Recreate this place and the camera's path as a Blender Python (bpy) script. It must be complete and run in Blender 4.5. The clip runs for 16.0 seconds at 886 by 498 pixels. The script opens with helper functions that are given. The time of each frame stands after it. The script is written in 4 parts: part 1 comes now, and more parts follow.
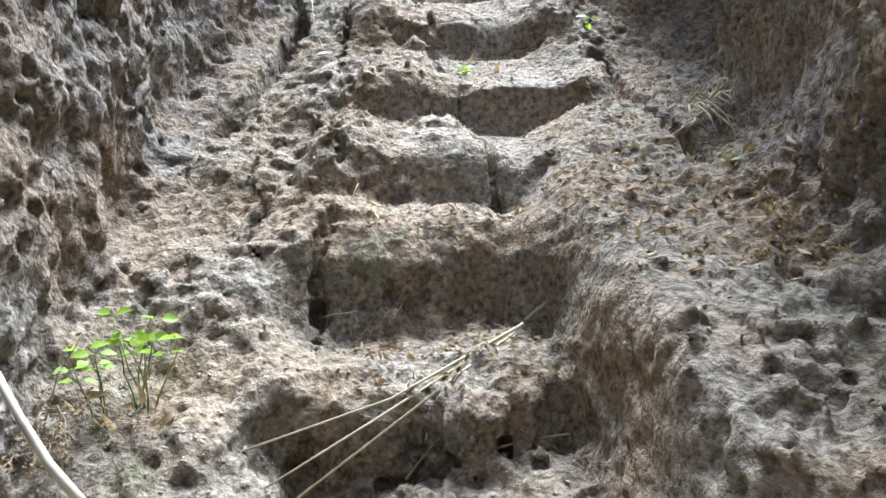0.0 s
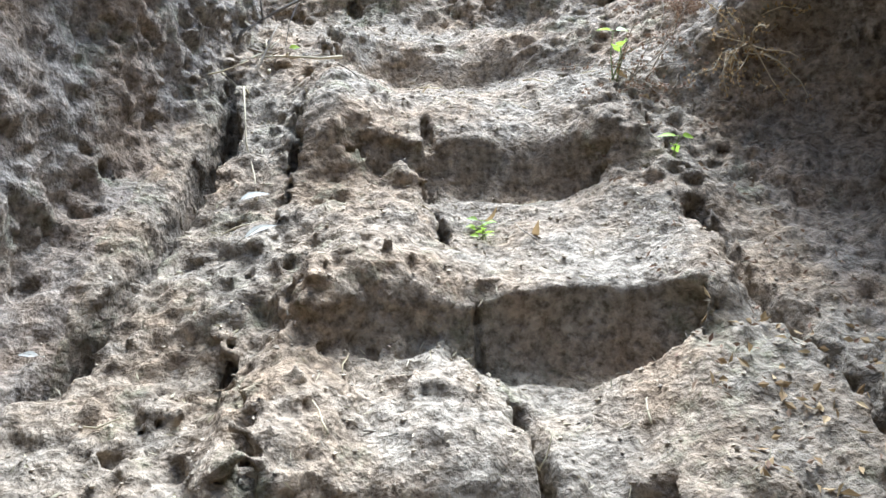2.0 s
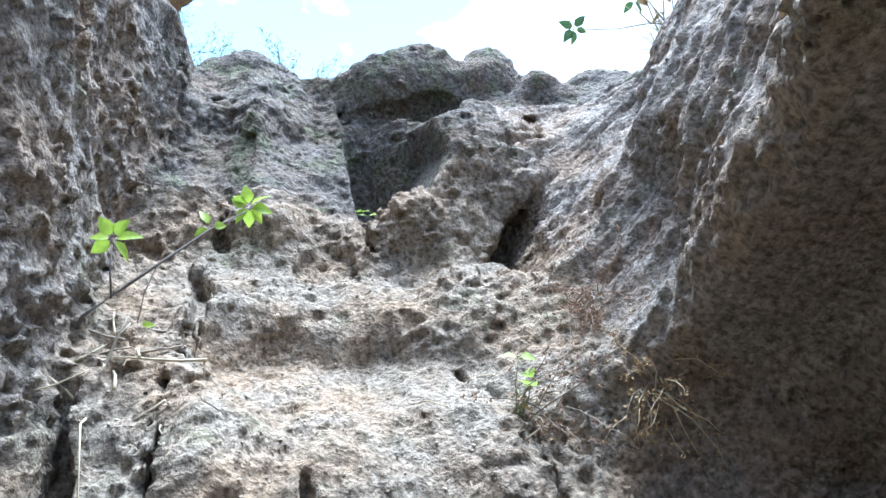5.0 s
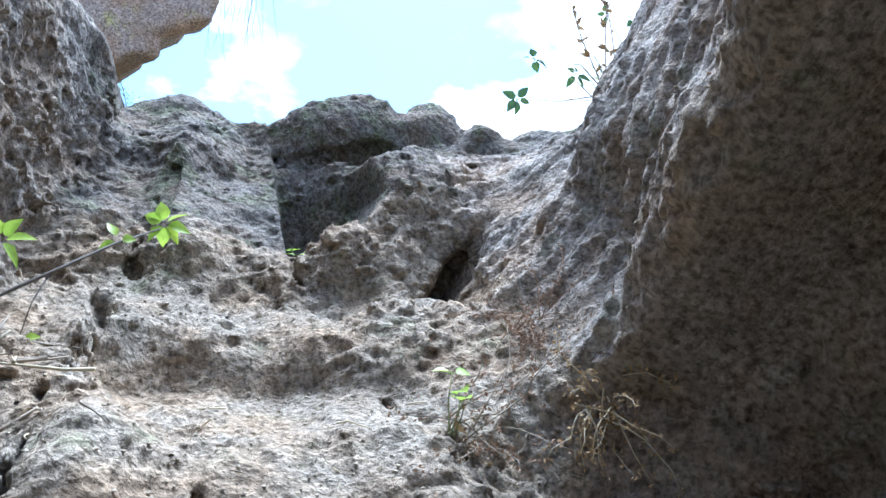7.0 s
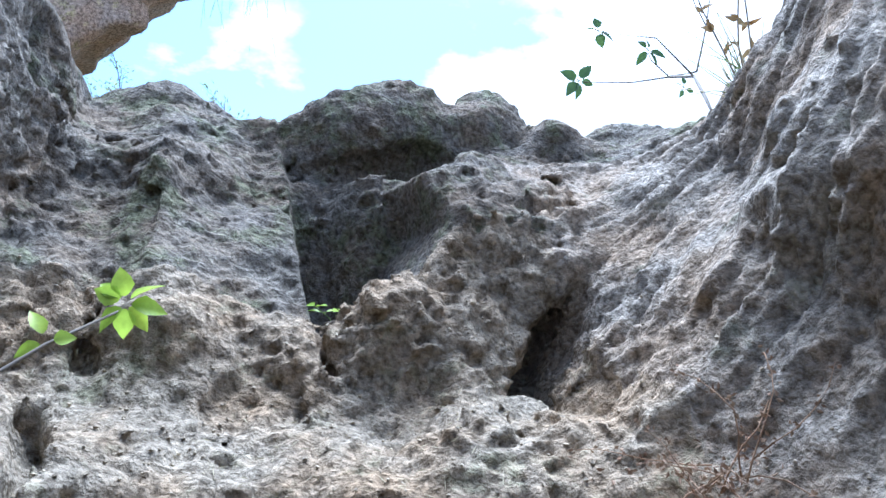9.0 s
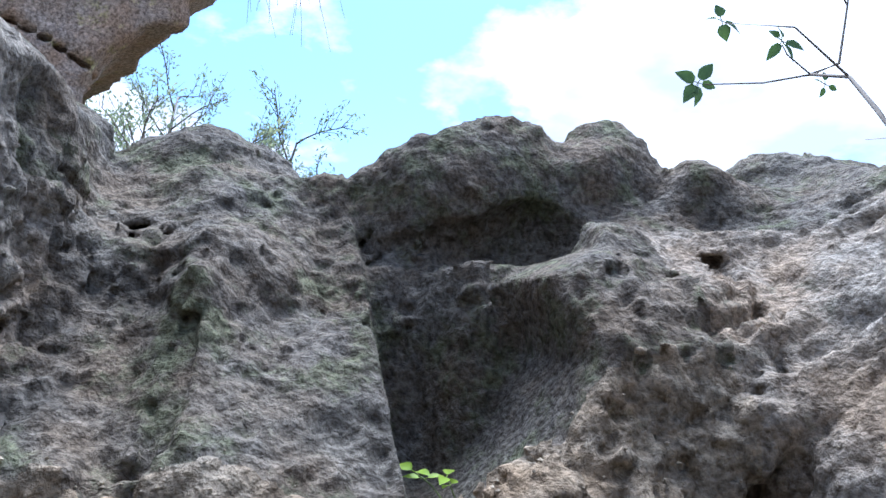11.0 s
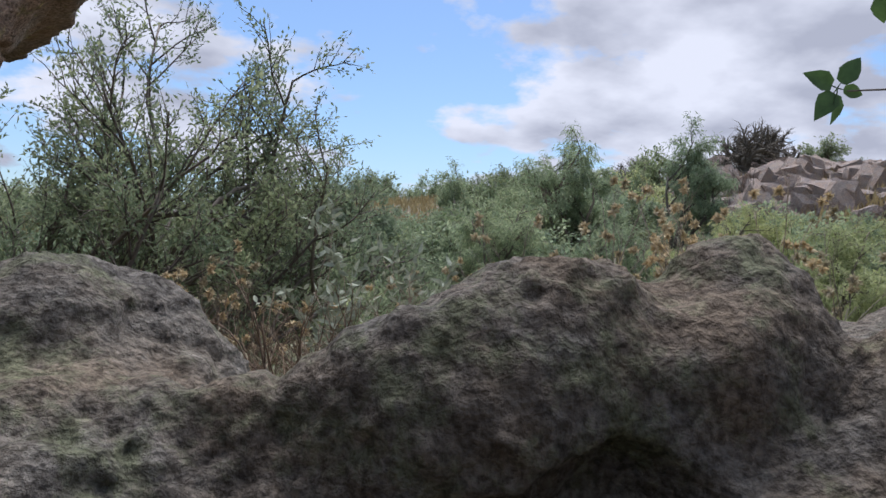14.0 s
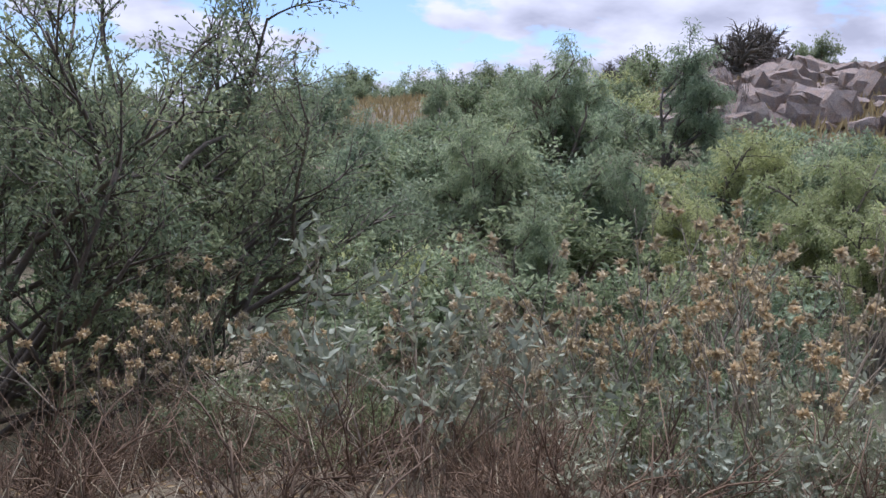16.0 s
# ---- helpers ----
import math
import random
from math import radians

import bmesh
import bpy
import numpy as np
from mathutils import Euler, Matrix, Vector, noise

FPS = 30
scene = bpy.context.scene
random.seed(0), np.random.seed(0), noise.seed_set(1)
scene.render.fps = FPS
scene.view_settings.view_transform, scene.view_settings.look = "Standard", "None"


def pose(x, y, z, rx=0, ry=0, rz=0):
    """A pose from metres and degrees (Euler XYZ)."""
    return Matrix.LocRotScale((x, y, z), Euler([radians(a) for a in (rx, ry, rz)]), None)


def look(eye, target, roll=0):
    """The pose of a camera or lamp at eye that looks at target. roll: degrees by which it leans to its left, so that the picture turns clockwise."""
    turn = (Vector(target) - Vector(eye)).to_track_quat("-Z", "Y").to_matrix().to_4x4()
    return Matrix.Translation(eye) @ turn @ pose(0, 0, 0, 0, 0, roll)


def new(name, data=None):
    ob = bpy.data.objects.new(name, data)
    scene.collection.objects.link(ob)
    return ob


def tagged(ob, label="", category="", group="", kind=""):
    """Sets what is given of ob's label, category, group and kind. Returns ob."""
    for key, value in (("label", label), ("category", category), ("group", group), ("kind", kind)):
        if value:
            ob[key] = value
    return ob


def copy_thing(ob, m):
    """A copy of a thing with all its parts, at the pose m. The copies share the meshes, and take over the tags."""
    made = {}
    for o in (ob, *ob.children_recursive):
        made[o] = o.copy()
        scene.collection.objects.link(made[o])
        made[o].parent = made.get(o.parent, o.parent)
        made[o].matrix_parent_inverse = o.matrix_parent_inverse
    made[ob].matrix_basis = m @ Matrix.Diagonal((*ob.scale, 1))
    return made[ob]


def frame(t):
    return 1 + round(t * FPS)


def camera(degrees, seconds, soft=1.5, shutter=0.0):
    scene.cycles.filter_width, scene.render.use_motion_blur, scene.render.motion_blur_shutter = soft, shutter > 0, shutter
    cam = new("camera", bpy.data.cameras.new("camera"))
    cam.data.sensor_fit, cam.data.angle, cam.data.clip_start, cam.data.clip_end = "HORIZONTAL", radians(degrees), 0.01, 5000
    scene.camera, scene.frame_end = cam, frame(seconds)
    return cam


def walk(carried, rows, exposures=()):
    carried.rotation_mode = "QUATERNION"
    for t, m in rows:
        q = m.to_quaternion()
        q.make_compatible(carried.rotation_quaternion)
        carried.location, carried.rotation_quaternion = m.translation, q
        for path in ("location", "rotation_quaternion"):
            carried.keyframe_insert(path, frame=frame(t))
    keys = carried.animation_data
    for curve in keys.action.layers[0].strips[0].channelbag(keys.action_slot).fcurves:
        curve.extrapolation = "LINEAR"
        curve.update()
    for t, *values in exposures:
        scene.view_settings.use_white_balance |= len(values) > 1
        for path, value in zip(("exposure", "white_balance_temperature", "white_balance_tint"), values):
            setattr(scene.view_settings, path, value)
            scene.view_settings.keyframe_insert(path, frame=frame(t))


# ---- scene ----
cam = camera(59.3, 16.0)
METRES, EYE, TILT, LEAN, TURN = 8.0, 1.5, 0.0, 0.0, 0.0
ROWS = [
    (0.0, 0.0, 0.0, 0.0, 0.0, 0.0, -0.0),
    (0.5, 0.0075, 0.0335, 0.0208, -0.26, -0.03, -0.02),
    (1.0, 0.0095, 0.1039, 0.0381, -0.55, -0.67, 0.04),
    (1.5, 0.0047, 0.1296, 0.0773, -0.46, -0.39, 0.13),
    (2.0, -0.0044, 0.1641, 0.093, -0.68, -0.41, 0.1),
    (2.5, -0.0136, 0.1819, 0.121, -0.78, -0.58, 0.07),
    (3.0, -0.0135, 0.1967, 0.1271, -1.09, -1.18, 0.06),
    (3.5, -0.0135, 0.2063, 0.1482, -1.65, -2.07, -0.06),
    (4.0, -0.0145, 0.2079, 0.1729, -4.53, -2.03, -0.58),
    (4.5, -0.0136, 0.2084, 0.1836, -8.48, 0.84, -1.31),
    (5.0, -0.0185, 0.2028, 0.1952, -11.72, 5.07, -1.88),
    (7.5, -0.0036, 0.2587, 0.1587, -16.29, 13.26, -2.59),
    (8.0, -0.0083, 0.3192, 0.1984, -16.64, 13.04, -2.61),
    (10.5, -0.0055, 0.3848, 0.2499, -12.4, 7.52, -2.02),
    (11.0, -0.0144, 0.4372, 0.2934, -11.65, 7.59, -1.93),
    (11.5, -0.0077, 0.4655, 0.3117, -11.34, 7.71, -1.83),
    (12.0, 0.0042, 0.4953, 0.323, -10.21, 6.61, -1.49),
    (12.5, 0.0066, 0.5102, 0.3428, -9.9, 4.8, -1.38),
    (13.0, 0.0091, 0.5279, 0.349, -10.01, 2.78, -1.4),
    (13.5, 0.009, 0.5603, 0.3789, -10.0, 1.54, -1.45),
    (14.0, 0.0146, 0.5801, 0.3974, -10.19, 0.18, -1.52),
    (14.5, 0.0279, 0.6162, 0.4163, -10.45, -0.85, -1.55),
    (15.0, 0.0298, 0.6404, 0.4415, -10.91, -2.46, -1.58),
    (15.5, 0.0239, 0.6832, 0.4593, -11.27, -4.97, -1.7),
    (16.0, 0.0119, 0.6945, 0.4992, -11.59, -7.79, -1.87),
]
EXPOSURES = [(0.0, 2.98, 5250, 10), (3.0, 2.85, 5200, 10), (4.2, 2.9, 5050, 9), (8.0, 2.65, 4850, 10), (11.2, 2.0, 5150, 13), (11.7, 1.3, 5600, 14), (12.5, 0.8, 5750, 12), (14.0, 1.02, 5800, 16), (16.0, 1.2, 5550, 23)]
walk(cam, [(t, pose(0, 0, EYE, TILT, LEAN, TURN) @ pose(METRES * x, METRES * y, METRES * z, 90 + pitch, roll, yaw)) for t, x, y, z, yaw, pitch, roll in ROWS], EXPOSURES)

# ---- sky and sun ----
SUN_ELEVATION, SUN_AZIMUTH = 66.0, 16.0   # azimuth clockwise from +y


def make_world():
    world = bpy.data.worlds.new("sky")
    world.use_nodes = True
    scene.world = world
    nt = world.node_tree
    nt.nodes.clear()
    out = nt.nodes.new("ShaderNodeOutputWorld")
    bg = nt.nodes.new("ShaderNodeBackground")
    sky = nt.nodes.new("ShaderNodeTexSky")
    sky.sky_type = "NISHITA"
    sky.sun_disc = False
    sky.sun_elevation = radians(SUN_ELEVATION)
    sky.sun_rotation = radians(SUN_AZIMUTH)
    bg.inputs["Strength"].default_value = 0.10
    # broken cumulus: noise on the direction, flattened toward the horizon
    tc = nt.nodes.new("ShaderNodeTexCoord")
    sep = nt.nodes.new("ShaderNodeSeparateXYZ")
    nt.links.new(tc.outputs["Generated"], sep.inputs[0])
    den = nt.nodes.new("ShaderNodeMath")
    den.operation = "ADD"
    den.inputs[1].default_value = 0.32
    nt.links.new(sep.outputs["Z"], den.inputs[0])
    inv = nt.nodes.new("ShaderNodeMath")
    inv.operation = "DIVIDE"
    inv.inputs[0].default_value = 1.0
    nt.links.new(den.outputs[0], inv.inputs[1])
    scl = nt.nodes.new("ShaderNodeVectorMath")
    scl.operation = "SCALE"
    nt.links.new(tc.outputs["Generated"], scl.inputs[0])
    nt.links.new(inv.outputs[0], scl.inputs["Scale"])
    mp = nt.nodes.new("ShaderNodeMapping")
    mp.inputs["Location"].default_value = (3.1, 0.4, 0.0)
    nt.links.new(scl.outputs[0], mp.inputs[0])
    n1 = nt.nodes.new("ShaderNodeTexNoise")
    n1.inputs["Scale"].default_value = 3.1
    n1.inputs["Detail"].default_value = 9.0
    n1.inputs["Roughness"].default_value = 0.55
    nt.links.new(mp.outputs[0], n1.inputs["Vector"])
    ramp = nt.nodes.new("ShaderNodeValToRGB")
    ramp.color_ramp.elements[0].position = 0.45
    ramp.color_ramp.elements[1].position = 0.535
    # two broad gaps of blue in the cover
    cover = n1.outputs["Fac"]
    for (az, el), width, amount in (((5.0, 15.0), 0.030, 0.10), ((-6.0, 9.0), 0.010, -0.06), ((26.0, 24.0), 0.05, -0.10), ((33.0, 12.0), 0.04, -0.12)):
        a, e = radians(az), radians(el)
        dot = nt.nodes.new("ShaderNodeVectorMath")
        dot.operation = "DOT_PRODUCT"
        nt.links.new(tc.outputs["Generated"], dot.inputs[0])
        dot.inputs[1].default_value = (math.sin(a) * math.cos(e), math.cos(a) * math.cos(e), math.sin(e))
        m = nt.nodes.new("ShaderNodeMapRange")
        m.interpolation_type = "SMOOTHSTEP"
        m.inputs["From Min"].default_value, m.inputs["From Max"].default_value = 1 - width, 1.0
        m.inputs["To Min"].default_value, m.inputs["To Max"].default_value = 0.0, amount
        nt.links.new(dot.outputs["Value"], m.inputs["Value"])
        s = nt.nodes.new("ShaderNodeMath")
        s.operation = "SUBTRACT"
        nt.links.new(cover, s.inputs[0])
        nt.links.new(m.outputs[0], s.inputs[1])
        cover = s.outputs[0]
    nt.links.new(cover, ramp.inputs[0])
    n2 = nt.nodes.new("ShaderNodeTexNoise")
    n2.inputs["Scale"].default_value = 3.2
    n2.inputs["Detail"].default_value = 5.0
    nt.links.new(mp.outputs[0], n2.inputs["Vector"])
    shade = nt.nodes.new("ShaderNodeValToRGB")
    shade.color_ramp.elements[0].position = 0.38
    shade.color_ramp.elements[0].color = (2.3, 2.37, 2.58, 1)
    shade.color_ramp.elements[1].position = 0.62
    shade.color_ramp.elements[1].color = (4.1, 4.14, 4.22, 1)
    nt.links.new(n2.outputs["Fac"], shade.inputs[0])
    mix = nt.nodes.new("ShaderNodeMixRGB")
    nt.links.new(ramp.outputs[0], mix.inputs[0])
    deep = nt.nodes.new("ShaderNodeMixRGB")
    deep.blend_type = "MULTIPLY"
    deep.inputs[0].default_value = 1.0
    deep.inputs[2].default_value = (0.55, 0.62, 0.66, 1)
    nt.links.new(sky.outputs[0], deep.inputs[1])
    nt.links.new(deep.outputs[0], mix.inputs[1])
    nt.links.new(shade.outputs[0], mix.inputs[2])
    nt.links.new(mix.outputs[0], bg.inputs[0])
    nt.links.new(bg.outputs[0], out.inputs[0])


make_world()
sun = new("sun", bpy.data.lights.new("sun", "SUN"))
sun.data.energy, sun.data.angle, sun.data.color = 2.5, radians(38), (1.0, 0.97, 0.93)
_az, _el = radians(SUN_AZIMUTH), radians(SUN_ELEVATION)
sun.matrix_world = look((math.sin(_az) * math.cos(_el) * 30, math.cos(_az) * math.cos(_el) * 30, math.sin(_el) * 30), (0, 0, 0))


# ---- materials ----
def nodes_of(name):
    mat = bpy.data.materials.new(name)
    mat.use_nodes = True
    nt = mat.node_tree
    return mat, nt, nt.nodes["Principled BSDF"]


def noise_node(nt, scale, detail=6.0, rough=0.6, vec=None):
    n = nt.nodes.new("ShaderNodeTexNoise")
    n.inputs["Scale"].default_value = scale
    n.inputs["Detail"].default_value = detail
    n.inputs["Roughness"].default_value = rough
    if vec is not None:
        nt.links.new(vec, n.inputs["Vector"])
    return n


def ramp_node(nt, src, stops):
    r = nt.nodes.new("ShaderNodeValToRGB")
    els = r.color_ramp.elements
    while len(els) < len(stops):
        els.new(0.5)
    for e, (p, c) in zip(els, stops):
        e.position, e.color = p, (*c, 1)
    nt.links.new(src, r.inputs[0])
    return r


def mix_node(nt, fac, a, b, blend="MIX"):
    m = nt.nodes.new("ShaderNodeMixRGB")
    m.blend_type = blend
    for socket, v in zip(m.inputs, (fac, a, b)):
        if isinstance(v, (int, float)):
            socket.default_value = v
        elif isinstance(v, tuple):
            socket.default_value = (*v, 1)
        else:
            nt.links.new(v, socket)
    return m


def rock_material(name, base, dark, moss, moss_cover, dust):
    mat, nt, bsdf = nodes_of(name)
    pos = nt.nodes.new("ShaderNodeNewGeometry").outputs["Position"]
    big = noise_node(nt, 1.6, 5, 0.6, pos)
    mid = noise_node(nt, 9.0, 8, 0.68, pos)
    fine = noise_node(nt, 46.0, 5, 0.62, pos)
    grain = noise_node(nt, 170.0, 3, 0.6, pos)
    col = mix_node(nt, ramp_node(nt, mid.outputs["Fac"], [(0.3, (0, 0, 0)), (0.7, (1, 1, 1))]).outputs[0], dark, base)
    col = mix_node(nt, ramp_node(nt, big.outputs["Fac"], [(0.45, (0, 0, 0)), (0.7, (0.6, 0.6, 0.6))]).outputs[0], col.outputs[0], dust)
    warm = noise_node(nt, 2.7, 6, 0.65, pos)
    col = mix_node(nt, ramp_node(nt, warm.outputs["Fac"], [(0.42, (0, 0, 0)), (0.62, (0.7, 0.7, 0.7))]).outputs[0], col.outputs[0], tuple(k * f for k, f in zip(base, (0.92, 0.76, 0.60))))
    mossn = noise_node(nt, 4.3, 9, 0.75, pos)
    col = mix_node(nt, ramp_node(nt, mossn.outputs["Fac"], [(0.62 - moss_cover, (0, 0, 0)), (0.72 - moss_cover, (0.75, 0.75, 0.75))]).outputs[0], col.outputs[0], moss)
    speck = ramp_node(nt, fine.outputs["Fac"], [(0.36, (0.46, 0.44, 0.42)), (0.5, (0.96, 0.96, 0.95)), (0.62, (1.30, 1.29, 1.27))])
    col = mix_node(nt, 1.0, col.outputs[0], speck.outputs[0], "MULTIPLY")
    cells = []
    for scale in (75.0, 30.0):
        wob = nt.nodes.new("ShaderNodeMixRGB")
        wob.inputs[0].default_value = 0.012
        nt.links.new(pos, wob.inputs[1])
        nt.links.new(fine.outputs["Color"], wob.inputs[2])
        vor = nt.nodes.new("ShaderNodeTexVoronoi")
        vor.inputs["Scale"].default_value = scale
        nt.links.new(wob.outputs[0], vor.inputs["Vector"])
        bw = nt.nodes.new("ShaderNodeRGBToBW")
        nt.links.new(vor.outputs["Color"], bw.inputs[0])
        tone = ramp_node(nt, bw.outputs[0], [(0.15, (0.66, 0.64, 0.62)), (0.55, (1.0, 1.0, 1.0)), (0.85, (1.28, 1.27, 1.25))])
        col = mix_node(nt, 0.4, col.outputs[0], tone.outputs[0], "MULTIPLY")
        cells.append(vor.outputs["Distance"])
    nt.links.new(col.outputs[0], bsdf.inputs["Base Color"])
    bsdf.inputs["Roughness"].default_value = 0.95
    bsdf.inputs["Specular IOR Level"].default_value = 0.15
    b1 = nt.nodes.new("ShaderNodeBump")
    b1.inputs["Strength"].default_value = 0.55
    b1.inputs["Distance"].default_value = 0.10
    hsum = nt.nodes.new("ShaderNodeMath")
    hsum.operation = "MULTIPLY_ADD"
    hsum.inputs[1].default_value = -0.22
    nt.links.new(cells[0], hsum.inputs[0])
    clump = nt.nodes.new("ShaderNodeMath")
    clump.operation = "MULTIPLY_ADD"
    clump.inputs[1].default_value = -0.30
    nt.links.new(cells[1], clump.inputs[0])
    nt.links.new(fine.outputs["Fac"], clump.inputs[2])
    nt.links.new(clump.outputs[0], hsum.inputs[2])
    nt.links.new(hsum.outputs[0], b1.inputs["Height"])
    b2 = nt.nodes.new("ShaderNodeBump")
    b2.inputs["Strength"].default_value = 0.4
    b2.inputs["Distance"].default_value = 0.014
    nt.links.new(grain.outputs["Fac"], b2.inputs["Height"])
    nt.links.new(b1.outputs[0], b2.inputs["Normal"])
    nt.links.new(b2.outputs[0], bsdf.inputs["Normal"])
    return mat


M_STAIR = rock_material("tuff_steps", (0.31, 0.268, 0.205), (0.19, 0.162, 0.122), (0.21, 0.205, 0.13), 0.07, (0.38, 0.338, 0.265))
M_WALL = rock_material("tuff_walls", (0.31, 0.276, 0.228), (0.19, 0.168, 0.138), (0.22, 0.22, 0.155), 0.06, (0.38, 0.345, 0.29))
# dark lichen, with the backlit rim's shade also put into the colour
M_RIM = rock_material("shaded_lichen_rock", (0.18, 0.163, 0.138), (0.085, 0.077, 0.066), (0.125, 0.135, 0.075), 0.11, (0.225, 0.205, 0.168))
M_BLUFF = rock_material("bluff_rock", (0.36, 0.31, 0.28), (0.20, 0.172, 0.155), (0.33, 0.28, 0.19), 0.07, (0.42, 0.36, 0.30))
M_CLIFF = rock_material("cliff_rock", (0.46, 0.36, 0.29), (0.28, 0.215, 0.175), (0.46, 0.41, 0.15), 0.06, (0.50, 0.41, 0.34))


# ---- lattice noise for shaping the rock ----
_LAT = np.random.RandomState(7).rand(64, 64, 64).astype(np.float32) * 2 - 1


def vnoise(x, y, z, scale, seed=0):
    a, b = 0.7 + seed * 1.3, 0.5 + seed * 0.9
    x, y = x * math.cos(a) - y * math.sin(a), x * math.sin(a) + y * math.cos(a)
    y, z = y * math.cos(b) - z * math.sin(b), y * math.sin(b) + z * math.cos(b)
    p = [np.asarray(c, dtype=np.float32) / scale + o for c, o in zip((x, y, z), (seed * 7.31, seed * 3.77, seed * 5.13))]
    i = [np.floor(c).astype(np.int32) for c in p]
    f = [c - k for c, k in zip(p, i)]
    f = [c * c * (3 - 2 * c) for c in f]
    a = [k & 63 for k in i]
    b = [(k + 1) & 63 for k in i]

    def lerp(u, v, w):
        return u + (v - u) * w
    c00 = lerp(_LAT[a[0], a[1], a[2]], _LAT[b[0], a[1], a[2]], f[0])
    c10 = lerp(_LAT[a[0], b[1], a[2]], _LAT[b[0], b[1], a[2]], f[0])
    c01 = lerp(_LAT[a[0], a[1], b[2]], _LAT[b[0], a[1], b[2]], f[0])
    c11 = lerp(_LAT[a[0], b[1], b[2]], _LAT[b[0], b[1], b[2]], f[0])
    out = lerp(lerp(c00, c10, f[1]), lerp(c01, c11, f[1]), f[2])
    return out


def clods(x, y, z, scale, seed):
    """Cellular relief: high in the middle of each clod, low along its edges."""
    a = 0.6 + seed
    x, y = x * math.cos(a) - y * math.sin(a), x * math.sin(a) + y * math.cos(a)
    p = [np.asarray(c, dtype=np.float32) / scale + seed * 3.7 for c in (x, y, z)]
    i = [np.floor(c - 0.5).astype(np.int32) for c in p]
    best = np.full(p[0].shape, 9.0, np.float32)
    for dx in (0, 1):
        for dy in (0, 1):
            for dz in (0, 1):
                c = [(k + o) for k, o in zip(i, (dx, dy, dz))]
                j = [_LAT[(c[(n + 0) % 3] + 11 * n) & 63, (c[(n + 1) % 3] + 5) & 63, c[(n + 2) % 3] & 63] for n in range(3)]
                d = sum((q - k - 0.5 - 0.38 * w) ** 2 for q, k, w in zip(p, c, j))
                best = np.minimum(best, d)
    return 0.5 - np.sqrt(best)


def sstep(a, b, x):
    t = np.clip((x - a) / (b - a), 0, 1)
    return t * t * (3 - 2 * t)


def smax(a, b, k):
    h = np.clip(0.5 + 0.5 * (a - b) / k, 0, 1)
    return b + (a - b) * h + k * h * (1 - h)


class Profile:
    """Signed distance (inside the rock: plus) to a profile of heights over y, on a lattice."""
    Y0, Z0, STEP, NY, NZ = -5.0, -1.5, 0.02, 800, 420

    def __init__(self, pts):
        ys = self.Y0 + self.STEP * np.arange(self.NY)
        zs = self.Z0 + self.STEP * np.arange(self.NZ)
        Y, Z = np.meshgrid(ys, zs, indexing="ij")
        best = np.full(Y.shape, 9.0)
        for (y0, z0), (y1, z1) in zip(pts[:-1], pts[1:]):
            dy, dz = y1 - y0, z1 - z0
            t = np.clip(((Y - y0) * dy + (Z - z0) * dz) / (dy * dy + dz * dz), 0, 1)
            best = np.minimum(best, np.hypot(Y - y0 - t * dy, Z - z0 - t * dz))
        h = np.interp(ys, [p[0] for p in pts], [p[1] for p in pts])
        self.d = np.where(Z < h[:, None], best, -best).astype(np.float32)

    def __call__(self, y, z):
        fy = np.clip((y - self.Y0) / self.STEP, 0, self.NY - 1.01)
        fz = np.clip((z - self.Z0) / self.STEP, 0, self.NZ - 1.01)
        iy, iz = fy.astype(np.int32), fz.astype(np.int32)
        wy, wz = fy - iy, fz - iz
        d = self.d
        return (d[iy, iz] * (1 - wy) + d[iy + 1, iz] * wy) * (1 - wz) + (d[iy, iz + 1] * (1 - wy) + d[iy + 1, iz + 1] * wy) * wz


# carved steps (y, z): back of tread, riser top, nose, next tread
STAIR = Profile([(-5, -0.1), (0.35, -0.05), (0.38, 0.22), (0.9, 0.32), (0.93, 0.55), (1.45, 0.66), (1.48, 0.84), (1.98, 0.93), (2.0, 1.11), (2.12, 1.18),
                 (2.33, 1.22), (2.35, 1.47), (2.40, 1.55), (2.47, 1.60), (2.63, 1.64), (2.65, 1.80), (2.71, 1.87), (2.85, 1.92), (3.06, 1.97), (3.08, 2.10), (3.14, 2.17),
                 (3.25, 2.21), (3.39, 2.28), (3.63, 2.37), (3.66, 2.55), (3.73, 2.63), (3.85, 2.69), (3.97, 2.745), (4.25, 2.82), (4.44, 2.88), (4.48, 2.99), (4.57, 3.08),
                 (4.70, 3.15), (4.92, 3.25), (5.08, 3.45), (5.35, 3.73), (5.6, 3.95), (5.73, 4.09), (5.9, 4.21), (6.13, 4.42), (6.35, 4.40), (6.8, 4.0), (7.5, 3.7), (11, 3.2)])
RAMP = Profile([(-5, 0.0), (0.0, 0.05), (1.5, 0.90), (2.0, 1.25), (2.3, 1.49), (2.5, 1.64), (3.0, 1.97), (3.5, 2.38), (4.0, 2.80), (4.6, 3.14), (4.92, 3.26), (5.08, 3.46), (5.35, 3.73), (5.6, 3.95), (5.73, 4.09), (5.9, 4.21), (6.13, 4.42), (6.35, 4.40), (6.8, 4.0), (7.5, 3.7), (11, 3.2)])
CHUTE = Profile([(-5, -2), (4.0, 2.6), (5.0, 3.33), (5.1, 3.55), (5.2, 3.86), (5.42, 4.08), (5.62, 4.24), (5.8, 4.30), (6.05, 4.34), (6.35, 4.40), (6.8, 4.0), (7.5, 3.7), (11, 3.2)])
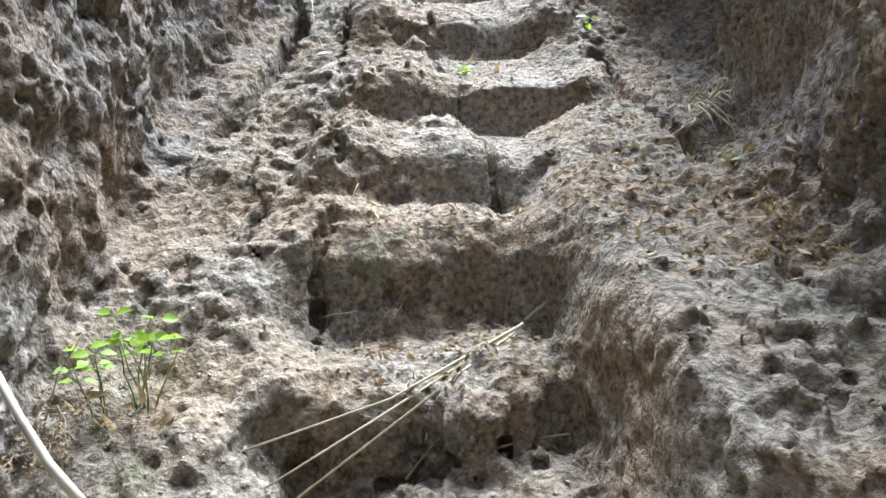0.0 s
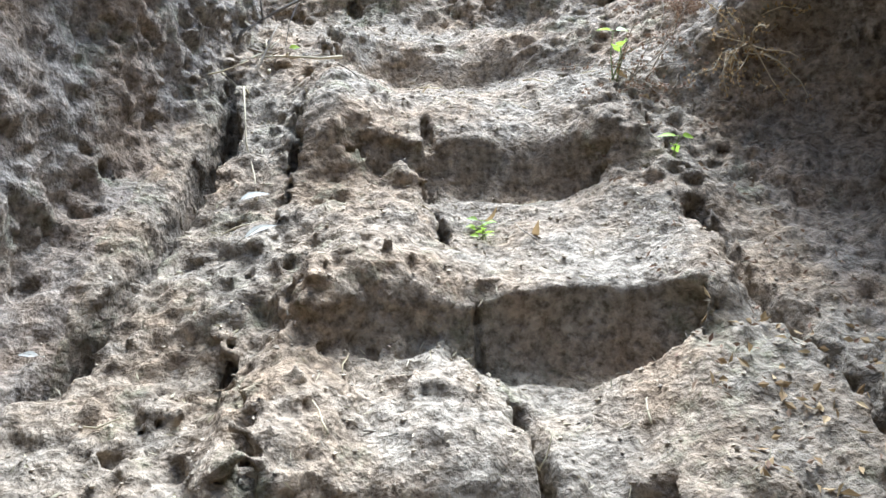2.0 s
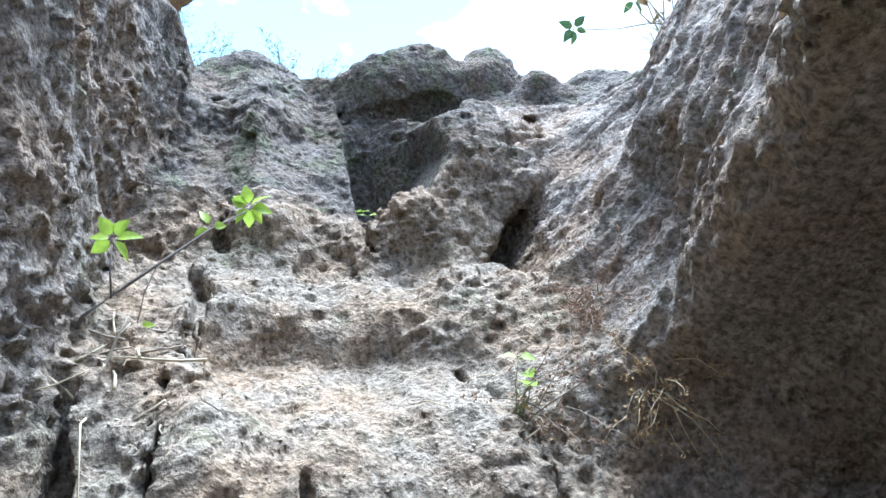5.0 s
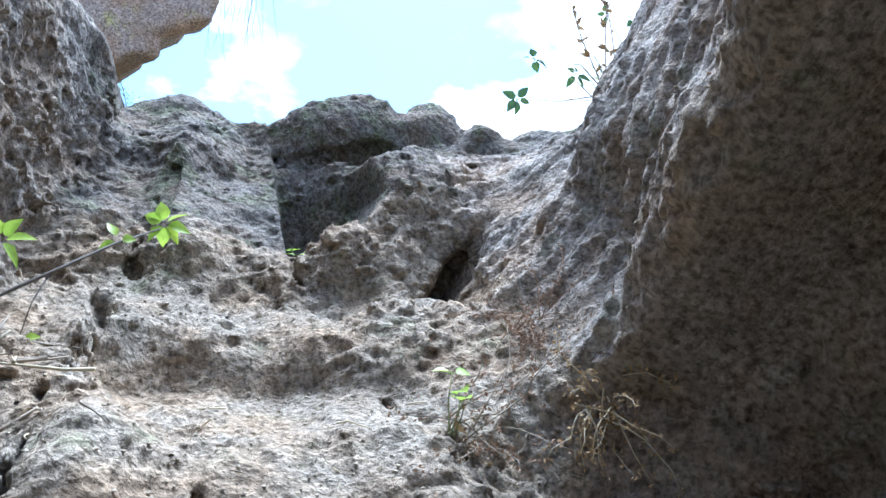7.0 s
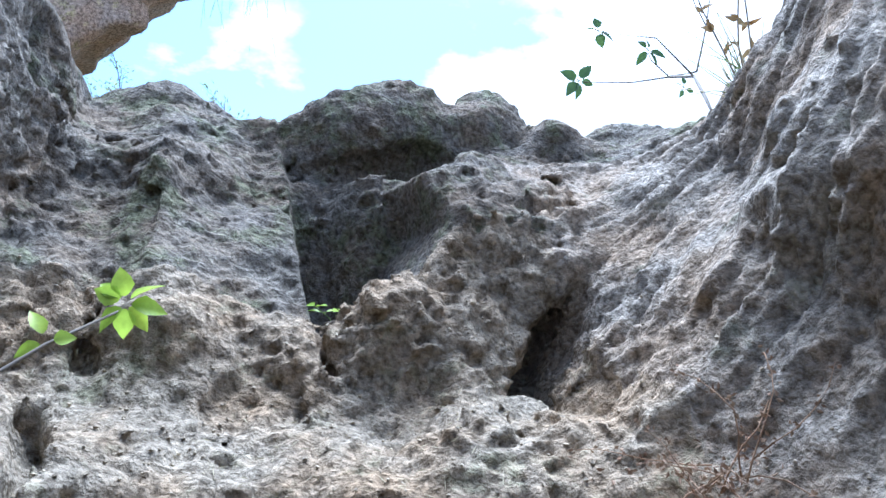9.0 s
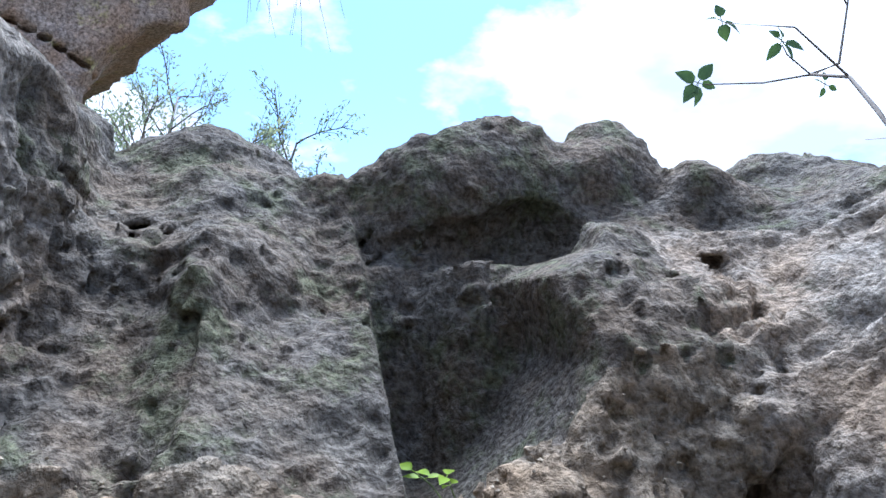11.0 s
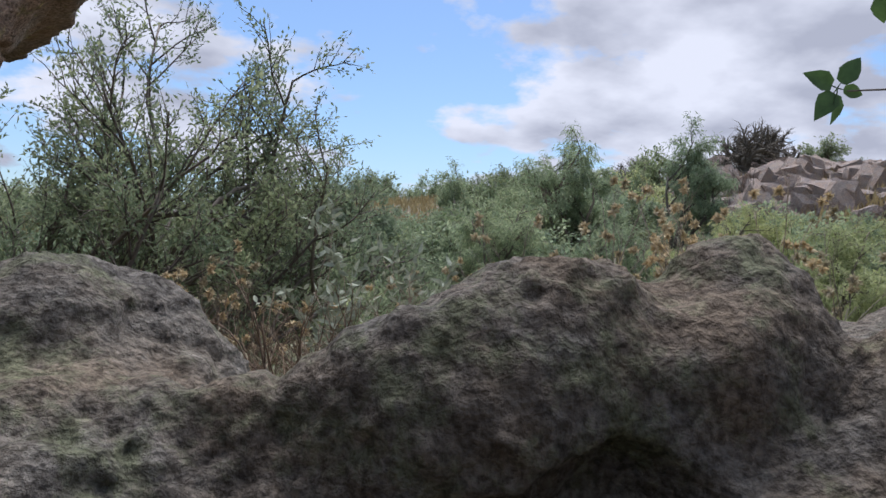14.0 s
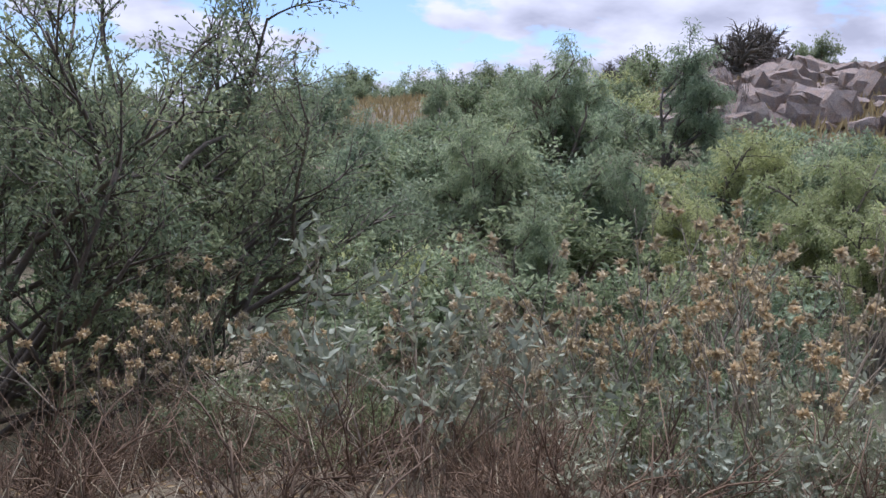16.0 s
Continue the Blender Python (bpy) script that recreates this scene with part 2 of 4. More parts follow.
RECESS = Profile([(-5, -2), (4.0, 2.6), (5.0, 3.30), (5.36, 3.43), (5.57, 3.52), (5.66, 3.97), (5.69, 4.09), (5.95, 4.13), (6.2, 4.3), (6.35, 4.40), (6.8, 4.0), (7.5, 3.7), (11, 3.2)])


def ball(x, y, z, c, r):
    q = np.sqrt(((x - c[0]) / r[0]) ** 2 + ((y - c[1]) / r[1]) ** 2 + ((z - c[2]) / r[2]) ** 2)
    return (1 - q) * min(r)


def base_density(x, y, z):
    """The rock without its small relief; solid where positive."""
    wob = 0.05 * np.sin(3.1 * y + 1.0) + 0.03 * np.sin(7.3 * y)
    inside = sstep(-0.5, -0.3, x + wob) * (1 - sstep(0.5, 0.72, x + wob))
    u = (x - 0.1)
    wy = 0.035 * np.sin(6.3 * x + 4.1 * y) + 0.022 * np.sin(14.0 * x - 7.0 * y + 1.3)
    wz = 0.022 * np.sin(7.7 * x + 2.9 * y + 0.6) + 0.012 * np.sin(17.0 * x + 5.0 * y)
    st = STAIR(y + 0.45 * u * u + wy, z - 0.22 * u * u - wz)
    rp = RAMP(y, z - 0.12 * np.maximum(x - 0.55, 0))
    low = rp * (1 - inside) + st * inside
    ch = CHUTE(y, z - 0.05 * np.maximum(x - 0.9, 0))
    up = sstep(0.26, 0.50, x + 0.05 * np.sin(5 * z))
    floor = low * (1 - up) + np.maximum(low, ch) * up
    # shaded recess between the pillar and the middle block
    edge = np.interp(z, (3.40, 3.52, 3.66, 3.85, 4.05, 4.10, 4.16), (0.26, 0.36, 0.47, 0.56, 0.50, 0.58, 0.72))
    hollow = sstep(0.12, 0.155, x + 0.12 * (z - 3.9)) * (1 - sstep(edge - 0.03, edge + 0.05, x)) * sstep(4.9, 5.1, y)
    floor = floor * (1 - hollow) + np.minimum(floor, RECESS(y - 0.16 * (1 - sstep(0.27, 0.40, x)), z)) * hollow
    # side walls
    xl = -1.0 - 0.10 * sstep(2.0, 3.0, y) * (1 - sstep(3.2, 3.7, y)) + 0.22 * sstep(3.3, 4.4, y) + 0.16 * sstep(5.0, 5.8, y) - 0.05 * (z - 2.5)
    xl = xl - 1.0 * np.maximum(z - 4.53, 0) * sstep(4.9, 5.8, y) - 2.5 * sstep(6.3, 6.8, y)
    left = (xl - x) * 0.9
    above = z - 0.7 * (y - 4.1)
    far = 1.15 - 0.55 * np.maximum(3.5 - above, 0) + 0.42 * np.maximum(z - 3.8, 0) + 0.33 * np.maximum(y - 4.4, 0)
    rib = 2.95 + 0.65 * (3.85 - y)
    close = 0.97 + 0.19 * sstep(2.7, 3.2, y) - 0.24 * np.exp(-((z - rib - 0.12) / 0.35) ** 2) * sstep(0.8, 1.8, y) + 0.10 * np.maximum(z - 3.9, 0)
    close = close + 0.34 * sstep(0.0, 0.14, rib - z) * sstep(-0.80, -0.5, z - rib) * sstep(2.2, 2.9, y) * (1 - sstep(3.75, 4.0, y))
    w = sstep(3.45, 4.05, y)
    right = (x - close * (1 - w) - far * w) * 0.9
    topr = 5.6 - 1.15 * sstep(4.5, 5.0, y)
    right = np.minimum(right, (topr - z) * 0.8)
    d = smax(floor, left, 0.10)
    d = smax(d, right, 0.16 + 0.2 * w)
    d = smax(d, (-3.7 - y).astype(np.float32), 0.2)
    # rim boulders
    for c, r in (((-0.48, 6.48, 4.2), (0.52, 0.34, 0.43)), ((0.60, 6.13, 4.20), (0.52, 0.28, 0.45)), ((0.99, 6.12, 4.40), (0.24, 0.22, 0.31)), ((0.52, 5.12, 3.42), (0.26, 0.18, 0.22)),
                 ((1.40, 5.98, 4.11), (0.46, 0.28, 0.43)), ((1.85, 6.25, 4.25), (0.4, 0.3, 0.42)), ((2.7, 6.4, 4.2), (0.7, 0.4, 0.52)), ((-1.5, 6.7, 4.4), (0.7, 0.4, 0.6))):
        d = smax(d, ball(x, y, z, c, r), 0.06)
    return d


# faces of the risers, worn smooth (x, y, z of the middle, half width)
RISERS = [(0.12, 2.0, 1.0, 0.28), (0.14, 2.32, 1.34, 0.30), (0.10, 2.63, 1.73, 0.22), (0.16, 3.07, 2.05, 0.34), (0.18, 3.65, 2.47, 0.40), (0.1, 4.46, 2.93, 0.24)]


def cut(d, x, half, depth, soft=0.02):
    """Carves a slot about x = 0 into the outer depth of the rock d."""
    slot = np.minimum(half - np.abs(x), depth - d)
    return np.where(slot > -soft, np.minimum(d, -slot), d)


def density(x, y, z):
    d = base_density(x, y, z)
    n1 = vnoise(x, y, z, 0.42, 1)
    n2 = vnoise(x, y, z, 0.19, 2)
    wx = x + 0.05 * vnoise(x, y, z, 0.3, 9)
    # joints between the blocks
    gap = 0.5 + 0.5 * vnoise(x, y, z, 0.25, 11)
    lo = (y > 1.6) & (y < 4.9)
    d = np.where(lo, cut(d, wx + 0.46 - 0.10 * sstep(3.0, 2.4, y), 0.004 + 0.022 * gap, 0.03 + 0.16 * gap), d)
    d = np.where((y > 2.4) & (y < 4.4), cut(d, wx - 0.716 + 0.22 * (y - 3.18), 0.012 + 0.03 * gap, 0.05 + 0.2 * gap), d)
    d = np.where((y > 2.55) & (y < 3.95), cut(d, wx - 0.056 + 0.24 * (y - 3.2), 0.010 + 0.022 * gap, 0.03 + 0.13 * gap), d)
    d = np.where((y > 2.7) & (y < 4.1) & (z < 3.2), cut(d, wx + 0.85 - 0.28 * np.clip(y - 3.15, -0.3, 0.42), 0.006 + 0.05 * np.maximum(gap - 0.25, 0), 0.08 + 0.22 * gap), d)
    # risers cut back a little, so that each tread has a lip
    for cx, cy, cz, w in RISERS[:5]:
        e = ball(x + 0.04 * n1, y, z + 0.02 * n2, (cx, cy - 0.035, cz), (w, 0.062, 0.12))
        d = np.minimum(d, -e * 1.2)
    # grooves of the upper chute
    hi = (y > 4.9) & (z > 3.3) & (z < 3.92)
    d = np.where(hi, cut(d, wx + 0.33 - 0.10 * (z - 3.8), 0.005 + 0.010 * gap, 0.03 + 0.06 * gap), d)
    low_end = sstep(3.85, 3.4, z)
    d = np.where((y > 4.5) & (y < 5.7) & (z > 3.25) & (z < 4.15), cut(d, wx - 1.0 - 0.35 * (z - 3.8), 0.014 + 0.05 * low_end, 0.07 + 0.15 * low_end), d)
    # hollows under the rim boulders
    d = np.minimum(d, -ball(x + 0.10 * n1, y, z + 0.05 * n2 + 0.03 * n1, (0.50, 5.85, 4.20), (0.28, 0.15, 0.115)))
    d = np.minimum(d, -ball(x, y, z, (-0.50, 5.93, 4.12), (0.17, 0.12, 0.08)))
    # relief: clods, pits and upright flutes on the walls
    wall = np.clip((np.abs(x - 0.05) - 0.68) * 3, 0, 1)
    along = y + 0.12 * n1 + 0.05 * n2 + 0.16 * z
    ridge = 0.6 * np.abs(np.sin(19.0 * along)) + 0.4 * np.abs(np.sin(43.0 * along + 1.0 + 2.0 * n2))
    upper = sstep(2.8, 3.3, y) * (1 - sstep(5.2, 5.8, y)) * sstep(-0.05, 0.1, z - 2.95 - 0.65 * (3.85 - y)) + (1 - sstep(2.6, 2.9, y)) * sstep(0.2, 0.4, z - 0.64 * y)
    fluted = wall * (upper * sstep(0.0, 0.5, x) + 0.4 * (1 - sstep(-0.9, -0.8, x)))
    flute = (0.075 * ridge - 0.045) * (0.7 + 0.6 * n1) * fluted
    pits = np.maximum(vnoise(x, y, z, 0.10, 3), 0) ** 2 + 0.5 * np.maximum(vnoise(x, y, z, 0.055, 13), 0) ** 2
    wx2, wy2, wz2 = x + 0.03 * n2, y - 0.03 * n2, z + 0.03 * n1
    n3 = clods(wx2, wy2, wz2, 0.11, 3)
    n4 = clods(wx2, wy2, wz2, 0.052, 5)
    n5 = 0.5 - 1.6 * np.abs(vnoise(x, y, z, 0.05, 6))
    n6 = vnoise(x, y, z, 0.024, 7)
    worn = 1.0
    for cx, cy, cz, w in RISERS:
        worn = worn * (1 - 0.6 * np.exp(-((x - cx) / w) ** 4 - ((y - cy) / 0.09) ** 4 - ((z - cz) / 0.13) ** 4))
    groove = 0.016 * np.sin(46.0 * x + 4.0 * n1 + 3.0 * n2) * (1 - worn)
    # dust softens the treads along the middle
    dusty = 0.45 * np.exp(-((x - 0.15) / 0.42) ** 4) * sstep(1.9, 2.3, y) * (1 - sstep(4.3, 4.8, y))
    rough = (1 - 0.5 * fluted) * (0.6 + 0.4 * sstep(-0.4, 0.4, n1)) * (1 - 0.55 * sstep(4.25, 4.5, z)) * (1 - dusty) * (1 - 0.25 * sstep(4.9, 5.2, y))
    d = d + groove + 0.04 * n1 * (1 - 0.5 * sstep(4.25, 4.5, z)) + worn * (0.035 * n2 + flute + rough * (0.044 * n3 - 0.010 * pits + 0.038 * n4 + 0.026 * n5 + 0.022 * n6))
    return d


def surface_net(x0, x1, y0, y1, z0, z1, step, base=base_density, full=density):
    """Quads of the rock's skin in a box; slabs along y keep the lattice small."""
    nx, nz = int(round((x1 - x0) / step)), int(round((z1 - z0) / step))
    ny = int(round((y1 - y0) / step))
    verts, quads, keys, count = [], [], [], 0
    slab = 40
    for j0 in range(0, ny, slab):
        j1 = min(j0 + slab, ny) + 1
        gx = (x0 + step * np.arange(nx + 1)).astype(np.float32)
        gy = (y0 + step * np.arange(j0, j1 + 1)).astype(np.float32)
        gz = (z0 + step * np.arange(nz + 1)).astype(np.float32)
        shape = (len(gx), len(gy), len(gz))
        # coarse pass: only blocks near the skin are worked out in full
        C = base(*np.meshgrid(gx[::4], gy[::4], gz[::4], indexing="ij")).astype(np.float32)
        D = C.repeat(4, 0).repeat(4, 1).repeat(4, 2)[:shape[0], :shape[1], :shape[2]].copy()
        ix, iy, iz = np.nonzero((D < 0.34 + 5 * step) & (D > -0.22 - 5 * step))
        px, py, pz = gx[ix], gy[iy], gz[iz]
        d0 = base(px, py, pz).astype(np.float32)
        near = (d0 < 0.34) & (d0 > -0.22)
        d0[near] = full(px[near], py[near], pz[near])
        D[ix, iy, iz] = d0
        del ix, iy, iz, px, py, pz
        S = D > 0
        c = [S[a:S.shape[0] - 1 + a, b:S.shape[1] - 1 + b, e:S.shape[2] - 1 + e] for a in (0, 1) for b in (0, 1) for e in (0, 1)]
        tot = sum(k.astype(np.int8) for k in c)
        act = (tot > 0) & (tot < 8)
        ids = np.full(act.shape, -1, np.int64)
        cell = np.argwhere(act)
        ids[act] = np.arange(len(cell)) + count
        acc, num = np.zeros((len(cell), 3)), np.zeros(len(cell))
        corner = [(a, b, e) for a in (0, 1) for b in (0, 1) for e in (0, 1)]
        for p in corner:
            for ax in range(3):
                if p[ax]:
                    continue
                q = list(p)
                q[ax] = 1
                da = D[cell[:, 0] + p[0], cell[:, 1] + p[1], cell[:, 2] + p[2]]
                db = D[cell[:, 0] + q[0], cell[:, 1] + q[1], cell[:, 2] + q[2]]
                hit = (da > 0) != (db > 0)
                t = np.where(hit, da / np.where(hit, da - db, 1), 0)
                pt = np.array(p, float)[None, :].repeat(len(cell), 0)
                pt[:, ax] = t
                acc[hit] += pt[hit]
                num[hit] += 1
        verts.append((cell + acc / num[:, None]) * step + (x0, y0 + j0 * step, z0))
        keys.append(cell + (0, j0, 0))
        for ax in range(3):
            o = [(1, 0, 0), (0, 1, 0), (0, 0, 1)][ax]
            u, v = [k for k in range(3) if k != ax]
            A = S[:S.shape[0] - o[0], :S.shape[1] - o[1], :S.shape[2] - o[2]]
            B = S[o[0]:, o[1]:, o[2]:]
            e = np.argwhere(A != B)
            ok = (e[:, u] > 0) & (e[:, v] > 0) & (e[:, u] < D.shape[u] - 1) & (e[:, v] < D.shape[v] - 1)
            if ax == 1:
                ok &= e[:, 1] < D.shape[1] - 2
            e = e[ok]
            if not len(e):
                continue
            sgn = A[e[:, 0], e[:, 1], e[:, 2]]
            k = []
            for du, dv in ((1, 1), (0, 1), (0, 0), (1, 0)):
                f = e.copy()
                f[:, u] -= du
                f[:, v] -= dv
                k.append(ids[f[:, 0], f[:, 1], f[:, 2]])
            k = np.stack(k, 1)
            flip = sgn if ax != 1 else ~sgn
            k = np.where(flip[:, None], k, k[:, ::-1])
            quads.append(k)
        count += len(cell)
    v, q = np.concatenate(verts), np.concatenate(quads)
    # weld the seams between slabs
    key = np.concatenate(keys)
    key = (key[:, 0] * 100000 + key[:, 1]) * 100000 + key[:, 2]
    _, first, back = np.unique(key, return_index=True, return_inverse=True)
    return v[first], back.reshape(-1)[q]


def mesh_object(name, verts, quads, material, parent=None):
    used, back = np.unique(quads, return_inverse=True)
    me = bpy.data.meshes.new(name)
    vs, fs = verts[used], back.reshape(-1, 4)
    me.vertices.add(len(vs))
    me.vertices.foreach_set("co", vs.astype(np.float32).ravel())
    me.loops.add(fs.size)
    me.loops.foreach_set("vertex_index", fs.astype(np.int32).ravel())
    me.polygons.add(len(fs))
    me.polygons.foreach_set("loop_start", np.arange(0, fs.size, 4, dtype=np.int32))
    me.update(calc_edges=True)
    me.polygons.foreach_set("use_smooth", np.ones(len(fs), bool))
    me.validate()
    me.materials.append(material)
    ob = new(name, me)
    if parent:
        ob.parent = parent
    return ob


RV, RQ = surface_net(-1.9, 2.3, 0.4, 7.2, 0.1, 5.6, ROCK_STEP := 0.0155)
RC = RV[RQ].mean(1)
_x, _y, _z = RC.T
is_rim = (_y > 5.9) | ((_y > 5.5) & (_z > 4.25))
is_left = ~is_rim & (_x < -0.9 + 0.12 * sstep(3.3, 4.4, _y) + 0.1 * sstep(5.0, 5.8, _y))
is_right = ~is_rim & (_x > 0.92)
is_step = ~(is_rim | is_left | is_right)
tagged(mesh_object("wall_left", RV, RQ[is_left], M_WALL), "pitted grey-brown tuff wall of the gully", "rock wall", kind="structure")
tagged(mesh_object("wall_right", RV, RQ[is_right], M_WALL), "fluted grey-brown tuff wall with a dark undercut", "rock wall", kind="structure")
# chute above the steps takes the lichened, shade-darkened colour
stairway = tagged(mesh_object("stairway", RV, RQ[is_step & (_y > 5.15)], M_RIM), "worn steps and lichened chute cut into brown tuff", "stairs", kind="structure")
on_stair = is_step & (_y <= 5.15)
for lo, hi in zip((0.0, 0.92, 1.47, 2.0, 2.45, 2.65, 3.07, 3.68, 4.28), (0.92, 1.47, 2.0, 2.45, 2.65, 3.07, 3.68, 4.28, 5.15)):
    mesh_object("step", RV, RQ[on_stair & (np.abs(_x - 0.09) <= 0.55) & (_y > lo) & (_y <= hi)], M_STAIR, stairway)
mesh_object("side_ledge", RV, RQ[on_stair & (_x < 0.09 - 0.55)], M_STAIR, stairway)
mesh_object("side_ledge", RV, RQ[on_stair & (_x > 0.09 + 0.55)], M_STAIR, stairway)
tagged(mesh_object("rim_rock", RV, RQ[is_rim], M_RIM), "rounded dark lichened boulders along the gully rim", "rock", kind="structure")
CV, CQ = surface_net(-2.6, 2.8, -4.4, 0.48, -0.6, 5.6, 0.06)
tagged(mesh_object("floor", CV, CQ, M_WALL), "dusty tuff floor and walls at the foot of the steps", "rock floor", kind="structure")


# ---- land beyond the rim ----
def land_height(x, y):
    """Ledge behind the rim, a dip full of shrubs, then the far hillside."""
    az = np.degrees(np.arctan2(x, y - 5.5))
    r = np.hypot(x, y - 5.5)
    low = 3.85 - 2.2 * sstep(2.2, 11, r)
    crest = np.interp(az, (-180, -60, -8, 5, 16, 28, 33, 60, 180), (7, 7, 6.9, 8.6, 9.3, 11.0, 11.5, 11.8, 7))
    return low + (crest - 1.65) * sstep(9, 74, r) ** 0.8 + 0.5 * vnoise(x, y, 0 * x, 7.0, 21) * sstep(10, 22, r)


def make_land():
    mat, nt, bsdf = nodes_of("dry_hill_soil")
    pos = nt.nodes.new("ShaderNodeNewGeometry").outputs["Position"]
    n = noise_node(nt, 0.35, 8, 0.65, pos)
    c = ramp_node(nt, n.outputs["Fac"], [(0.35, (0.09, 0.10, 0.05)), (0.5, (0.17, 0.14, 0.085)), (0.65, (0.27, 0.215, 0.14))])
    n2 = noise_node(nt, 14, 6, 0.7, pos)
    c2 = mix_node(nt, 0.7, c.outputs[0], ramp_node(nt, n2.outputs["Fac"], [(0.3, (0.5, 0.5, 0.5)), (0.7, (1.3, 1.3, 1.2))]).outputs[0], "MULTIPLY")
    nt.links.new(c2.outputs[0], bsdf.inputs["Base Color"])
    bsdf.inputs["Roughness"].default_value = 1.0
    b = nt.nodes.new("ShaderNodeBump")
    b.inputs["Distance"].default_value = 0.1
    nt.links.new(n2.outputs["Fac"], b.inputs["Height"])
    nt.links.new(b.outputs[0], bsdf.inputs["Normal"])
    # polar sheet: fine near the rim, coarse to the horizon
    rs = np.concatenate([np.linspace(0.9, 20, 90), np.linspace(21, 90, 90), np.geomspace(95, 1500, 16)])
    az = np.linspace(-math.pi, math.pi, 181)
    R, A = np.meshgrid(rs, az, indexing="ij")
    X, Y = R * np.sin(A), 5.5 + R * np.cos(A)
    Zf = land_height(X, Y)
    Zb = np.maximum(Zf, 4.9 + 0.03 * R)
    back = sstep(1.2, 2.0, np.abs(A))
    Z = Zf * (1 - back) + Zb * back
    v = np.stack([X, Y, Z], -1).reshape(-1, 3)
    m = len(az)
    i, j = np.meshgrid(np.arange(len(rs) - 1), np.arange(m - 1), indexing="ij")
    q = np.stack([i * m + j, (i + 1) * m + j, (i + 1) * m + j + 1, i * m + j + 1], -1).reshape(-1, 4)
    cen = v[q].mean(1)
    v = np.concatenate([v, [(s * 1.45 + (0.15 if s > 0 else 0), y, 5.45 + 0.05 * math.sin(3 * y)) for s in (-1, 1) for y in (-5.5, -2, 2, 3.6 if s > 0 else 5.2)],
                        [(s * 9.0, y, 6.0) for s in (-1, 1) for y in (-5.5, -2, 2, 3.6 if s > 0 else 5.2)]])
    n0 = len(v) - 16
    q = np.concatenate([q, [(n0 + 4 * s + k, n0 + 4 * s + k + 1, n0 + 8 + 4 * s + k + 1, n0 + 8 + 4 * s + k) for s in (0, 1) for k in range(3)]])
    cen = v[q].mean(1)
    keep = ~((cen[:, 0] > -2.3) & (cen[:, 0] < 2.6) & (cen[:, 1] < 6.9) & (cen[:, 1] > -5.5))
    ob = mesh_object("ground", v, q[keep], mat)
    tagged(ob, "dry grassy hillside of brown soil", "ground", kind="structure")


make_land()


